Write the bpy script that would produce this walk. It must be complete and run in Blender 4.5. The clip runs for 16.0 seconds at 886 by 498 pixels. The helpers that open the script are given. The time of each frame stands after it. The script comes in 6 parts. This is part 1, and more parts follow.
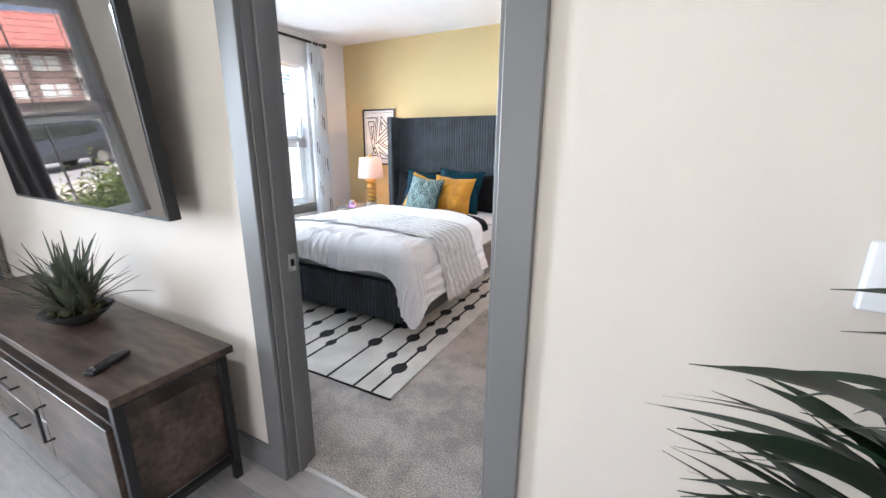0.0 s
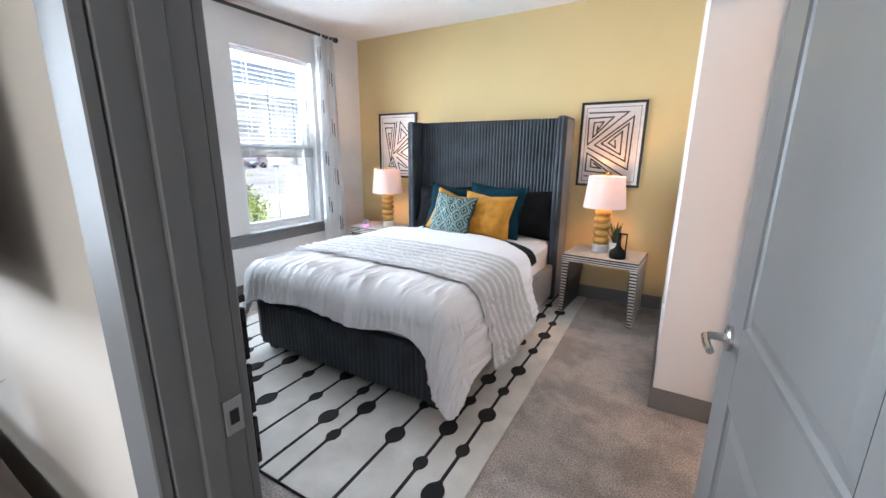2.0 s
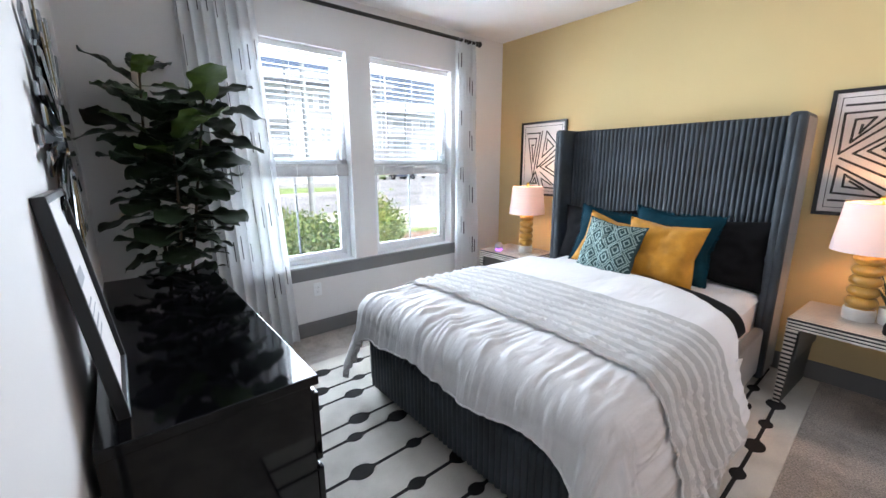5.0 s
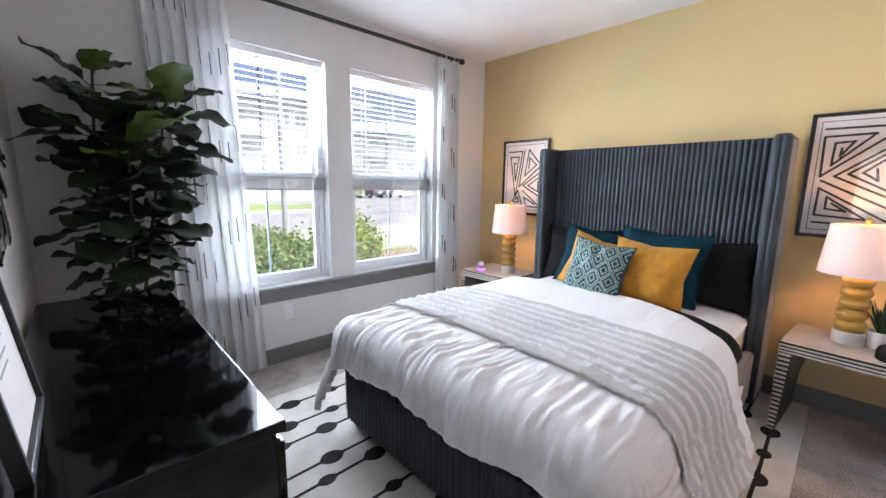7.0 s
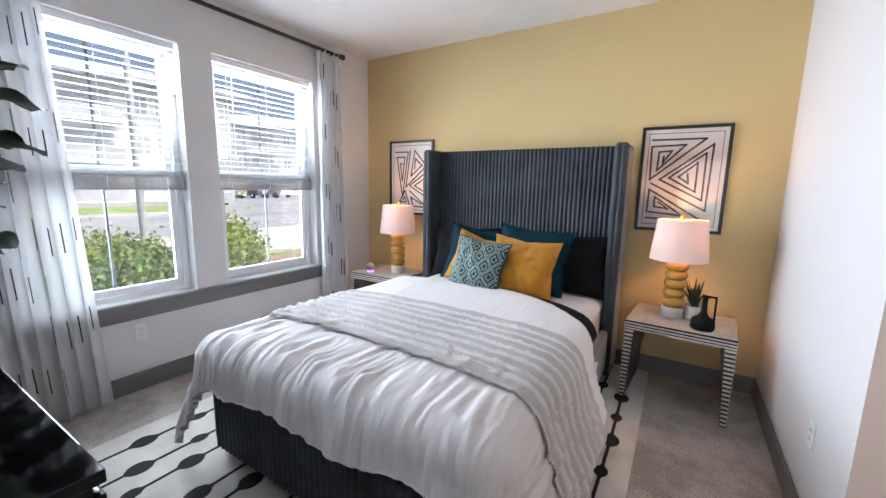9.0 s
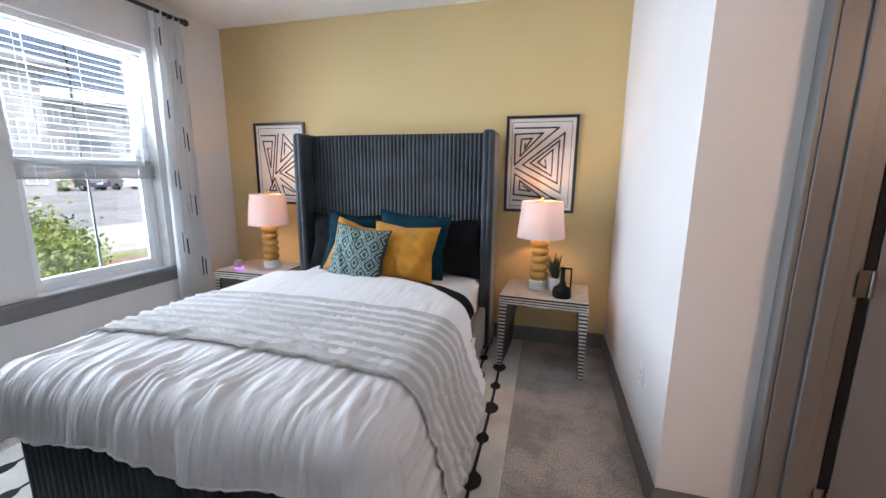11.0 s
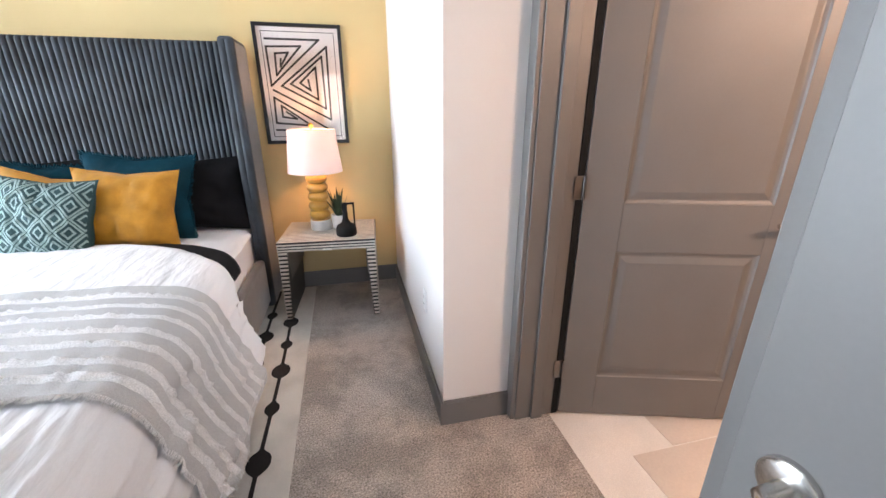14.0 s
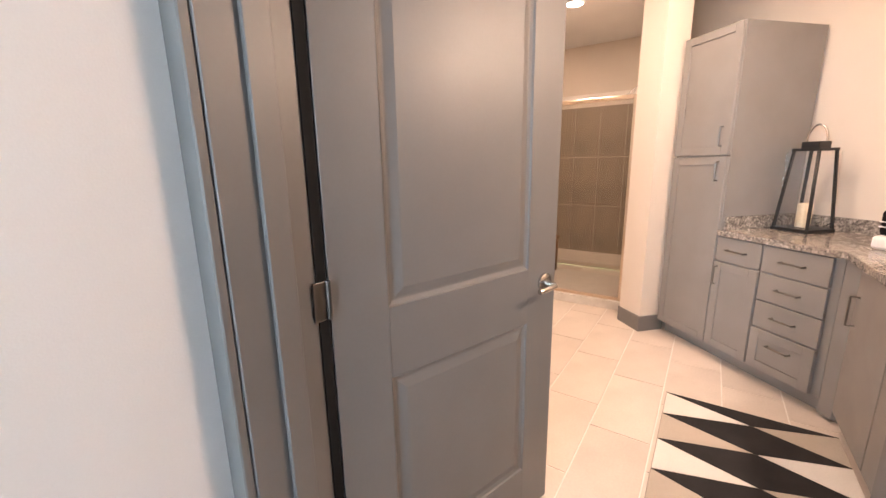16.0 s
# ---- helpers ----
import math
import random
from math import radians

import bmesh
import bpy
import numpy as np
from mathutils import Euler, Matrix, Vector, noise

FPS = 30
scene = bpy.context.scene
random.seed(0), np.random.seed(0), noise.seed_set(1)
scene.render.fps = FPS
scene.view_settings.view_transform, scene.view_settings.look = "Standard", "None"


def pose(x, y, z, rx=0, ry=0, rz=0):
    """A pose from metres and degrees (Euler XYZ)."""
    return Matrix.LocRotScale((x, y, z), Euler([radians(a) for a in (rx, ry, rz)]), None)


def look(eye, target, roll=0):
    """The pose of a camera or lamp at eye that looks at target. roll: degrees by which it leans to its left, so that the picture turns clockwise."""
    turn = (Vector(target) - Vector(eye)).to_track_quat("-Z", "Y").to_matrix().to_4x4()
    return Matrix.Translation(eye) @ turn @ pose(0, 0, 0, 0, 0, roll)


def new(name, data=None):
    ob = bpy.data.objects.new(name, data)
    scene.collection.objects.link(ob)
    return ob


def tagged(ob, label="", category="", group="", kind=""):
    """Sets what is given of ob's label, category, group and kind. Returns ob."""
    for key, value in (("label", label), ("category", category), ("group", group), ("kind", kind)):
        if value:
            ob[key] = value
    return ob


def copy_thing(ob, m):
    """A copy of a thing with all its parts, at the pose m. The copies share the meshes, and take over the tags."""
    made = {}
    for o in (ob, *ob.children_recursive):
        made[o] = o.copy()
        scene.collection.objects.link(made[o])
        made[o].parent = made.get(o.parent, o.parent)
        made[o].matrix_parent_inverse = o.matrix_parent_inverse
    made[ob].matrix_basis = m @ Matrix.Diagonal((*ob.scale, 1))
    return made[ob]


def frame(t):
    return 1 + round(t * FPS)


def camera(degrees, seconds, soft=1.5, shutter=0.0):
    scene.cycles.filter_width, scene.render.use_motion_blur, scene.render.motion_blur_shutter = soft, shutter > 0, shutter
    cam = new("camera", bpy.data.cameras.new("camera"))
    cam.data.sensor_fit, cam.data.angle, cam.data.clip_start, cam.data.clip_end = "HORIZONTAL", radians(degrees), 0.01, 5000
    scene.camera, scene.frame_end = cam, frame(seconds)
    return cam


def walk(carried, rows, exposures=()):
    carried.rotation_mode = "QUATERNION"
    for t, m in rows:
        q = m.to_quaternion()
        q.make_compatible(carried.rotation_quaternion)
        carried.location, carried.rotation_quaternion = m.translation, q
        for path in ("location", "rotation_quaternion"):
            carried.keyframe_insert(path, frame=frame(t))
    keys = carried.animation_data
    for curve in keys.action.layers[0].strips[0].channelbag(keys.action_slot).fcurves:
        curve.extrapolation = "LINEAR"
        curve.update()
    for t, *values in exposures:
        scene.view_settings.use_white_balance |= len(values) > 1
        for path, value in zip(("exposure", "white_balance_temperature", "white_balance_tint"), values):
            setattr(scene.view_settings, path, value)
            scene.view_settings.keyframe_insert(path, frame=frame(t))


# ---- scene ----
cam = camera(97.2, 16.0)
PATH = [
    (0, (0.083, 0.298, 1.367), (-0.832, 2.003, 0.86), 0.5),
    (0.5, (-0.008, 0.465, 1.332), (-0.969, 2.158, 0.871), 0.9),
    (1, (-0.192, 0.608, 1.402), (-1.161, 2.302, 0.961), 1.1),
    (1.5, (-0.35, 0.787, 1.387), (-1.33, 2.474, 0.944), 0.9),
    (2, (-0.485, 0.955, 1.388), (-1.461, 2.636, 0.918), 0.5),
    (2.5, (-0.629, 1.072, 1.411), (-1.567, 2.772, 0.934), -0.5),
    (3, (-0.708, 1.175, 1.413), (-1.677, 2.85, 0.907), -1.2),
    (3.5, (-0.748, 1.301, 1.429), (-1.916, 2.848, 0.936), -0.8),
    (4, (-0.766, 1.377, 1.454), (-2.159, 2.725, 0.962), -0.8),
    (6.5, (-1.034, 1.495, 1.397), (-2.566, 2.732, 1.048), 0.6),
    (7, (-1.025, 1.512, 1.402), (-2.463, 2.865, 1.078), 0.8),
    (7.5, (-1.001, 1.537, 1.413), (-2.335, 2.994, 1.101), 0.9),
    (8, (-0.989, 1.558, 1.402), (-2.216, 3.108, 1.102), 1.2),
    (8.5, (-0.983, 1.571, 1.407), (-2.115, 3.191, 1.1), 1.2),
    (11, (-0.933, 1.642, 1.392), (-1.447, 3.539, 1.024), 0.6),
    (11.5, (-0.904, 1.656, 1.398), (-1.254, 3.581, 0.983), 0.4),
    (12, (-0.884, 1.67, 1.389), (-1.069, 3.606, 0.924), 0.1),
    (12.5, (-0.892, 1.684, 1.368), (-0.919, 3.612, 0.835), -0.2),
    (13, (-0.88, 1.725, 1.357), (-0.765, 3.611, 0.702), -0.9),
    (13.5, (-0.853, 1.764, 1.338), (-0.579, 3.614, 0.63), -0.6),
    (14, (-0.763, 1.887, 1.34), (-0.33, 3.719, 0.664), -0.1),
    (14.5, (-0.681, 2.046, 1.349), (-0.056, 3.847, 0.745), 0.1),
    (15, (-0.655, 2.219, 1.355), (0.273, 3.904, 0.807), -0.2),
    (15.5, (-0.596, 2.379, 1.358), (0.677, 3.842, 0.872), -0.6),
    (16, (-0.456, 2.498, 1.352), (1.158, 3.602, 0.93), -1.0),
]
EXPOSURES = [(0.0, 2.06, 6100, 14), (0.5, 1.84, 6100, 14), (1.0, 1.7, 6050, 12), (2.0, 1.82, 6100, 14), (3.0, 1.8, 6100, 14), (3.5, 1.7, 6100, 13), (4.0, 1.68, 6100, 13), (6.5, 1.66, 6300, 18), (8.0, 1.5, 6300, 18), (8.5, 1.44, 6300, 18), (11.0, 1.33, 6150, 16), (12.5, 1.6, 6100, 14), (13.5, 1.98, 6200, 15), (14.5, 2.04, 6350, 16), (15.5, 2.0, 5950, 11), (16.0, 2.04, 5950, 10)]
walk(cam, [(t, look(eye, target, roll)) for t, eye, target, roll in PATH], EXPOSURES)

# ---- exposure ----
scene.view_settings.exposure = 2.0

# ---- world and sun ----
SUN_EL, SUN_ROT = 55.0, 60.0
world = bpy.data.worlds.new("world")
scene.world = world
world.use_nodes = True
wn = world.node_tree
sky = wn.nodes.new("ShaderNodeTexSky")
sky.sky_type = "NISHITA"
sky.sun_disc = False
sky.sun_elevation, sky.sun_rotation = radians(SUN_EL), radians(SUN_ROT)
sky.air_density, sky.dust_density, sky.ozone_density = 0.5, 10.0, 0.3
wn.links.new(sky.outputs["Color"], wn.nodes["Background"].inputs["Color"])
wn.nodes["Background"].inputs["Strength"].default_value = 0.15

sun_data = bpy.data.lights.new("sun", "SUN")
sun_data.energy, sun_data.angle, sun_data.color = 1.5, radians(12), (1.0, 0.96, 0.9)
sun = new("sun", sun_data)
sun.matrix_world = look((0, 0, 20), (-math.sin(radians(SUN_ROT)) * 20, -math.cos(radians(SUN_ROT)) * 20, 20 - 20 * math.tan(radians(SUN_EL))))


# ---- building helpers ----
def part(name, bm, material, parent=None, label="", smooth=False):
    me = bpy.data.meshes.new(name)
    bmesh.ops.recalc_face_normals(bm, faces=bm.faces)
    bm.to_mesh(me)
    bm.free()
    for m in material if isinstance(material, (list, tuple)) else [material]:
        me.materials.append(m)
    if smooth:
        for p in me.polygons:
            p.use_smooth = True
        me.set_sharp_from_angle(angle=radians(40))
    ob = new(name, me)
    if parent is not None:
        ob.parent = parent
    if label:
        tagged(ob, label)
    return ob


def thing(name, label, category, at=(0, 0, 0), turn=0, group="", kind=""):
    ob = new(name)
    ob.empty_display_size = 0.1
    ob.matrix_world = pose(*at, 0, 0, turn)
    return tagged(ob, label, category, group, kind)


def box(x0, y0, z0, x1, y1, z1, bevel=0.0, bm=None, segments=2):
    own = bmesh.new()
    bmesh.ops.create_cube(own, size=1)
    bmesh.ops.scale(own, vec=(x1 - x0, y1 - y0, z1 - z0), verts=own.verts)
    bmesh.ops.translate(own, vec=((x0 + x1) / 2, (y0 + y1) / 2, (z0 + z1) / 2), verts=own.verts)
    if bevel:
        bmesh.ops.bevel(own, geom=own.edges[:], offset=bevel, segments=segments, affect="EDGES", profile=0.5)
    return merge(bm, own)


def merge(bm, own):
    if bm is None:
        return own
    me = bpy.data.meshes.new("tmp")
    own.to_mesh(me)
    own.free()
    bm.from_mesh(me)
    bpy.data.meshes.remove(me)
    return bm


def prism(points, z0, z1, bm=None):
    """An upright prism over a plan of points."""
    own = bmesh.new()
    low = [own.verts.new((x, y, z0)) for x, y in points]
    top = [own.verts.new((x, y, z1)) for x, y in points]
    own.faces.new(low[::-1]), own.faces.new(top)
    n = len(points)
    for i in range(n):
        own.faces.new((low[i], low[(i + 1) % n], top[(i + 1) % n], top[i]))
    return merge(bm, own)


def lathe(profile, steps=32, bm=None, centre=(0, 0, 0)):
    """A turned body from (radius, height) pairs."""
    own = bmesh.new()
    rings = []
    for r, z in profile:
        if r < 1e-5:
            rings.append([own.verts.new((centre[0], centre[1], z + centre[2]))])
        else:
            rings.append([own.verts.new((centre[0] + r * math.cos(2 * math.pi * k / steps), centre[1] + r * math.sin(2 * math.pi * k / steps), z + centre[2])) for k in range(steps)])
    for a, b in zip(rings, rings[1:]):
        for k in range(steps):
            j = (k + 1) % steps
            if len(a) == 1 and len(b) > 1:
                own.faces.new((a[0], b[j], b[k]))
            elif len(b) == 1 and len(a) > 1:
                own.faces.new((a[k], a[j], b[0]))
            elif len(a) > 1:
                own.faces.new((a[k], a[j], b[j], b[k]))
    return merge(bm, own)


def tube(points, radius, sides=8, bm=None, taper=1.0):
    """A round bar along points; taper: the last radius over the first."""
    own = bmesh.new()
    pts = [Vector(p) for p in points]
    rings = []
    for i, p in enumerate(pts):
        d = (pts[min(i + 1, len(pts) - 1)] - pts[max(i - 1, 0)]).normalized()
        side = d.orthogonal().normalized() if i == 0 else (rings[-1][1] - rings[-1][1].dot(d) * d).normalized()
        up = d.cross(side)
        r = radius * (1 + (taper - 1) * i / max(1, len(pts) - 1))
        rings.append(([own.verts.new(p + r * (math.cos(2 * math.pi * k / sides) * side + math.sin(2 * math.pi * k / sides) * up)) for k in range(sides)], side))
    for (a, _), (b, _) in zip(rings, rings[1:]):
        for k in range(sides):
            own.faces.new((a[k], a[(k + 1) % sides], b[(k + 1) % sides], b[k]))
    own.faces.new(rings[0][0][::-1]), own.faces.new(rings[-1][0])
    return merge(bm, own)


def sheet(nx, ny, f, bm=None):
    """A grid of nx by ny faces, with f(u, v) giving each place."""
    own = bmesh.new()
    vs = [[own.verts.new(f(i / nx, j / ny)) for j in range(ny + 1)] for i in range(nx + 1)]
    for i in range(nx):
        for j in range(ny):
            own.faces.new((vs[i][j], vs[i + 1][j], vs[i + 1][j + 1], vs[i][j + 1]))
    return merge(bm, own)


# ---- materials ----
def material(name, colour, rough=0.6, metal=0.0, grain=0.0, grain_scale=200.0, stain=0.06, stain_scale=3.0, bump=0.0, bump_scale=None, sheen=0.0, coat=0.0, spec=0.5, warp=(1, 1, 1), second=None, relief=0.002):
    """A surface with fine grain, broad stains and a bump of its own; second: a colour that stains lean to."""
    m = bpy.data.materials.new(name)
    m.use_nodes = True
    nt = m.node_tree
    b = nt.nodes["Principled BSDF"]
    b.inputs["Roughness"].default_value, b.inputs["Metallic"].default_value = rough, metal
    b.inputs["Specular IOR Level"].default_value = spec
    b.inputs["Sheen Weight"].default_value, b.inputs["Coat Weight"].default_value = sheen, coat
    co = nt.nodes.new("ShaderNodeTexCoord")
    mp = nt.nodes.new("ShaderNodeMapping")
    mp.inputs["Scale"].default_value = warp
    nt.links.new(co.outputs["Object"], mp.inputs["Vector"])

    def noise_node(scale, detail):
        n = nt.nodes.new("ShaderNodeTexNoise")
        n.inputs["Scale"].default_value, n.inputs["Detail"].default_value = scale, detail
        nt.links.new(mp.outputs["Vector"], n.inputs["Vector"])
        return n

    broad, fine = noise_node(stain_scale, 4), noise_node(grain_scale, 3)
    c = (*colour, 1)
    mix = nt.nodes.new("ShaderNodeMix")
    mix.data_type = "RGBA"
    other = second or tuple(max(0, v * (1 - stain * 2.2)) for v in colour)
    mix.inputs[6].default_value, mix.inputs[7].default_value = c, (*other, 1)
    ramp = nt.nodes.new("ShaderNodeMapRange")
    ramp.inputs[1].default_value, ramp.inputs[2].default_value = 0.35, 0.7
    nt.links.new(broad.outputs[0], ramp.inputs[0])
    nt.links.new(ramp.outputs[0], mix.inputs[0])
    out = mix.outputs[2]
    if grain:
        g = nt.nodes.new("ShaderNodeMix")
        g.data_type, g.blend_type = "RGBA", "MULTIPLY"
        g.inputs[0].default_value = 1
        gr = nt.nodes.new("ShaderNodeMapRange")
        gr.inputs[1].default_value, gr.inputs[2].default_value, gr.inputs[3].default_value, gr.inputs[4].default_value = 0.3, 0.7, 1 - grain, 1 + grain * 0.5
        nt.links.new(fine.outputs[0], gr.inputs[0])
        cc = nt.nodes.new("ShaderNodeCombineColor")
        for k in range(3):
            nt.links.new(gr.outputs[0], cc.inputs[k])
        nt.links.new(out, g.inputs[6])
        nt.links.new(cc.outputs[0], g.inputs[7])
        out = g.outputs[2]
    nt.links.new(out, b.inputs["Base Color"])
    rr = nt.nodes.new("ShaderNodeMapRange")
    rr.inputs[3].default_value, rr.inputs[4].default_value = max(0.02, rough * 0.9), min(1, rough * 1.1)
    nt.links.new(broad.outputs[0], rr.inputs[0])
    nt.links.new(rr.outputs[0], b.inputs["Roughness"])
    if bump:
        bp = nt.nodes.new("ShaderNodeBump")
        bp.inputs["Strength"].default_value, bp.inputs["Distance"].default_value = bump, relief
        src = fine if bump_scale is None else noise_node(bump_scale, 3)
        nt.links.new(src.outputs[0], bp.inputs["Height"])
        nt.links.new(bp.outputs[0], b.inputs["Normal"])
    return m


def emitter(name, colour, strength):
    m = bpy.data.materials.new(name)
    m.use_nodes = True
    b = m.node_tree.nodes["Principled BSDF"]
    b.inputs["Base Color"].default_value = (*colour, 1)
    b.inputs["Emission Color"].default_value, b.inputs["Emission Strength"].default_value = (*colour, 1), strength
    return m


def glass(name, tint=(1, 1, 1), gloss=0.12):
    """Thin clear glazing: lets light straight through and mirrors a little."""
    m = bpy.data.materials.new(name)
    m.use_nodes = True
    nt = m.node_tree
    nt.nodes.remove(nt.nodes["Principled BSDF"])
    clear, gl, mix, fr = (nt.nodes.new("ShaderNode" + k) for k in ("BsdfTransparent", "BsdfGlossy", "MixShader", "Fresnel"))
    clear.inputs[0].default_value, gl.inputs["Roughness"].default_value = (*tint, 1), 0.01
    fr.inputs[0].default_value = 1.45
    nt.links.new(fr.outputs[0], mix.inputs[0])
    nt.links.new(clear.outputs[0], mix.inputs[1])
    nt.links.new(gl.outputs[0], mix.inputs[2])
    nt.links.new(mix.outputs[0], nt.nodes["Material Output"].inputs["Surface"])
    return m


WALL_WHITE = material("white_wall_paint", (0.74, 0.72, 0.71), 0.75, grain=0.015, grain_scale=350, stain=0.02, stain_scale=1.2, bump=0.12, bump_scale=260)
WALL_YELLOW = material("yellow_wall_paint", (0.66, 0.505, 0.25), 0.75, grain=0.02, grain_scale=350, stain=0.02, stain_scale=1.2, bump=0.12, bump_scale=260)
WALL_CREAM = material("cream_wall_paint", (0.70, 0.635, 0.56), 0.72, grain=0.02, grain_scale=300, stain=0.025, stain_scale=1.5, bump=0.2, bump_scale=220)
CEILING = material("ceiling_paint", (0.80, 0.79, 0.78), 0.85, grain=0.02, grain_scale=300, stain=0.02, bump=0.1)
TRIM = material("grey_trim_paint", (0.17, 0.166, 0.163), 0.44, grain=0.02, grain_scale=120, stain=0.03, stain_scale=4, bump=0.05, bump_scale=90)
CARPET = material("grey_carpet", (0.56, 0.495, 0.445), 0.95, grain=0.6, grain_scale=140, stain=0.15, stain_scale=3.6, bump=1.0, bump_scale=125, sheen=0.15, relief=0.009)
# brushed patches where the pile lies over, with ragged edges
for nd in CARPET.node_tree.nodes:
    if nd.type == "TEX_NOISE" and abs(nd.inputs["Scale"].default_value - 3.6) < 0.01:
        nd.inputs["Detail"].default_value, nd.inputs["Roughness"].default_value = 9, 0.68
    if nd.type == "MAP_RANGE" and abs(nd.inputs[1].default_value - 0.35) < 0.001:
        nd.inputs[1].default_value, nd.inputs[2].default_value = 0.44, 0.58
FLOOR_WOOD = material("grey_plank", (0.50, 0.47, 0.45), 0.3, grain=0.15, grain_scale=60, stain=0.12, stain_scale=6, bump=0.1, warp=(0.15, 1, 1))
TILE = material("bath_tile", (0.66, 0.585, 0.52), 0.35, grain=0.05, grain_scale=90, stain=0.06, stain_scale=3)
GROUT = material("grout", (0.86, 0.82, 0.77), 0.8, grain=0.1)
VELVET = material("charcoal_velvet", (0.034, 0.046, 0.060), 0.6, grain=0.15, grain_scale=300, stain=0.28, stain_scale=6, bump=0.2, sheen=0.06)
LINEN = material("white_linen", (0.80, 0.79, 0.80), 0.85, grain=0.03, grain_scale=600, stain=0.02, bump=0.35, bump_scale=22, sheen=0.1, relief=0.004)
DUVET = material("crinkled_white_cotton", (0.80, 0.79, 0.80), 0.85, grain=0.03, grain_scale=600, stain=0.02, bump=0.9, bump_scale=34, sheen=0.1, relief=0.009, warp=(1, 0.2, 0.2))
BLACK_GLOSS = material("black_lacquer", (0.003, 0.003, 0.004), 0.06, stain=0.1, spec=0.4, coat=0.15)
BLACK = material("black_metal", (0.012, 0.012, 0.013), 0.4, stain=0.1, grain=0.1)
WHITE_PVC = material("white_pvc", (0.82, 0.83, 0.84), 0.4, stain=0.02)
HINGE = material("dark_nickel", (0.24, 0.23, 0.22), 0.3, metal=1.0, stain=0.1)
NICKEL = material("satin_nickel", (0.62, 0.6, 0.57), 0.25, metal=1.0, stain=0.03)
PANE = glass("clear_glass")
# tint put into the bedroom panes to dim the view outdoors
WINDOW_PANE = glass("tinted_window_glass", (0.84, 0.89, 0.90))

# ---- the shell ----
CEIL = 2.72


def wall(name, parts, m, label=""):
    bm = None
    for p in parts:
        bm = box(*p, bm=bm)
    return tagged(part(name, bm, m), label, "wall", kind="structure")


# window wall: two bedroom windows and two in the living room
WX0, WX1 = -4.20, -4.02
WIN = [(2.13, 3.04), (3.26, 4.17)]
LWIN = [(-1.15, -0.24), (-0.02, 0.89)]
SILL, HEAD = 0.60, 2.335


def window_wall(name, y0, y1, holes, m, label):
    blocks, last = [(WX0, y0, 0, WX1, y1, SILL), (WX0, y0, HEAD, WX1, y1, CEIL)], y0
    for a, b in holes:
        blocks.append((WX0, last, SILL, WX1, a, HEAD))
        last = b
    blocks.append((WX0, last, SILL, WX1, y1, HEAD))
    return wall(name, blocks, m, label)


window_wall("wall_west", 1.25, 4.92, WIN, WALL_WHITE, "white painted bedroom wall with two windows")
window_wall("wall_west_living", -3.6, 1.25, LWIN, WALL_CREAM, "cream painted living room wall with windows")
wall("wall_north", [(-4.20, 4.92, 0, -0.30, 5.07, CEIL)], WALL_YELLOW, "mustard yellow painted accent wall")
wall("wall_jut", [(-0.44, 3.25, 0, -0.12, 4.92, CEIL)], WALL_WHITE, "white painted wall that juts out beside the bed")
BD0, BD1 = 2.325, 3.19
wall("wall_bath_door", [(-0.12, 3.21, 0, 0.08, 4.92, CEIL), (-0.12, 1.315, 0, 0.08, BD0 - 0.02, CEIL), (-0.12, BD0 - 0.02, 2.09, 0.08, 3.21, CEIL)], WALL_WHITE, "white painted wall round the bathroom door")
ED0, ED1 = -1.115, -0.26
wall("wall_south", [(-4.02, 1.252, 0, ED0 - 0.02, 1.315, CEIL), (ED1 + 0.02, 1.252, 0, -0.12, 1.315, CEIL), (ED0 - 0.02, 1.252, 2.09, ED1 + 0.02, 1.315, CEIL)], WALL_WHITE, "white painted bedroom wall round the entry door")
wall("wall_living", [(-4.02, 1.19, 0, ED0 - 0.02, 1.252, CEIL), (ED1 + 0.02, 1.19, 0, 2.6, 1.252, CEIL), (ED0 - 0.02, 1.19, 2.09, ED1 + 0.02, 1.252, CEIL)], WALL_CREAM, "cream painted living room wall round the bedroom door")
wall("wall_living_back", [(-4.20, -3.75, 0, -2.2, -3.6, CEIL), (0.4, -3.75, 0, 2.6, -3.6, CEIL), (-2.2, -3.75, 2.2, 0.4, -3.6, CEIL), (-2.2, -3.75, 0, 0.4, -3.6, 0.08)], WALL_CREAM, "cream painted living room wall")
wall("wall_living_east", [(2.6, -3.75, 0, 2.75, 1.252, CEIL)], WALL_CREAM, "cream painted living room wall")
bm = box(-4.20, -3.75, CEIL, 4.9, 5.07, CEIL + 0.15)
tagged(part("ceiling", bm, CEILING), "flat white painted ceiling", "ceiling", kind="structure")
tagged(part("floor", box(-4.02, 1.262, -0.12, 0.05, 4.92, 0.0), CARPET), "grey cut-pile bedroom carpet", "floor", kind="structure")

# ---- baseboards and door trim ----
def baseboard(name, x0, y0, x1, y1, h=0.125):
    bm = box(x0, y0, 0.0, x1, y1, h - 0.012)
    dx, dy = (0.004, 0) if x1 - x0 < y1 - y0 else (0, 0.004)
    box(x0 + dx, y0 + dy, h - 0.012, x1 - dx, y1 - dy, h, bm=bm)
    return tagged(part(name, bm, TRIM), "grey painted flat baseboard", "baseboard", kind="structure")


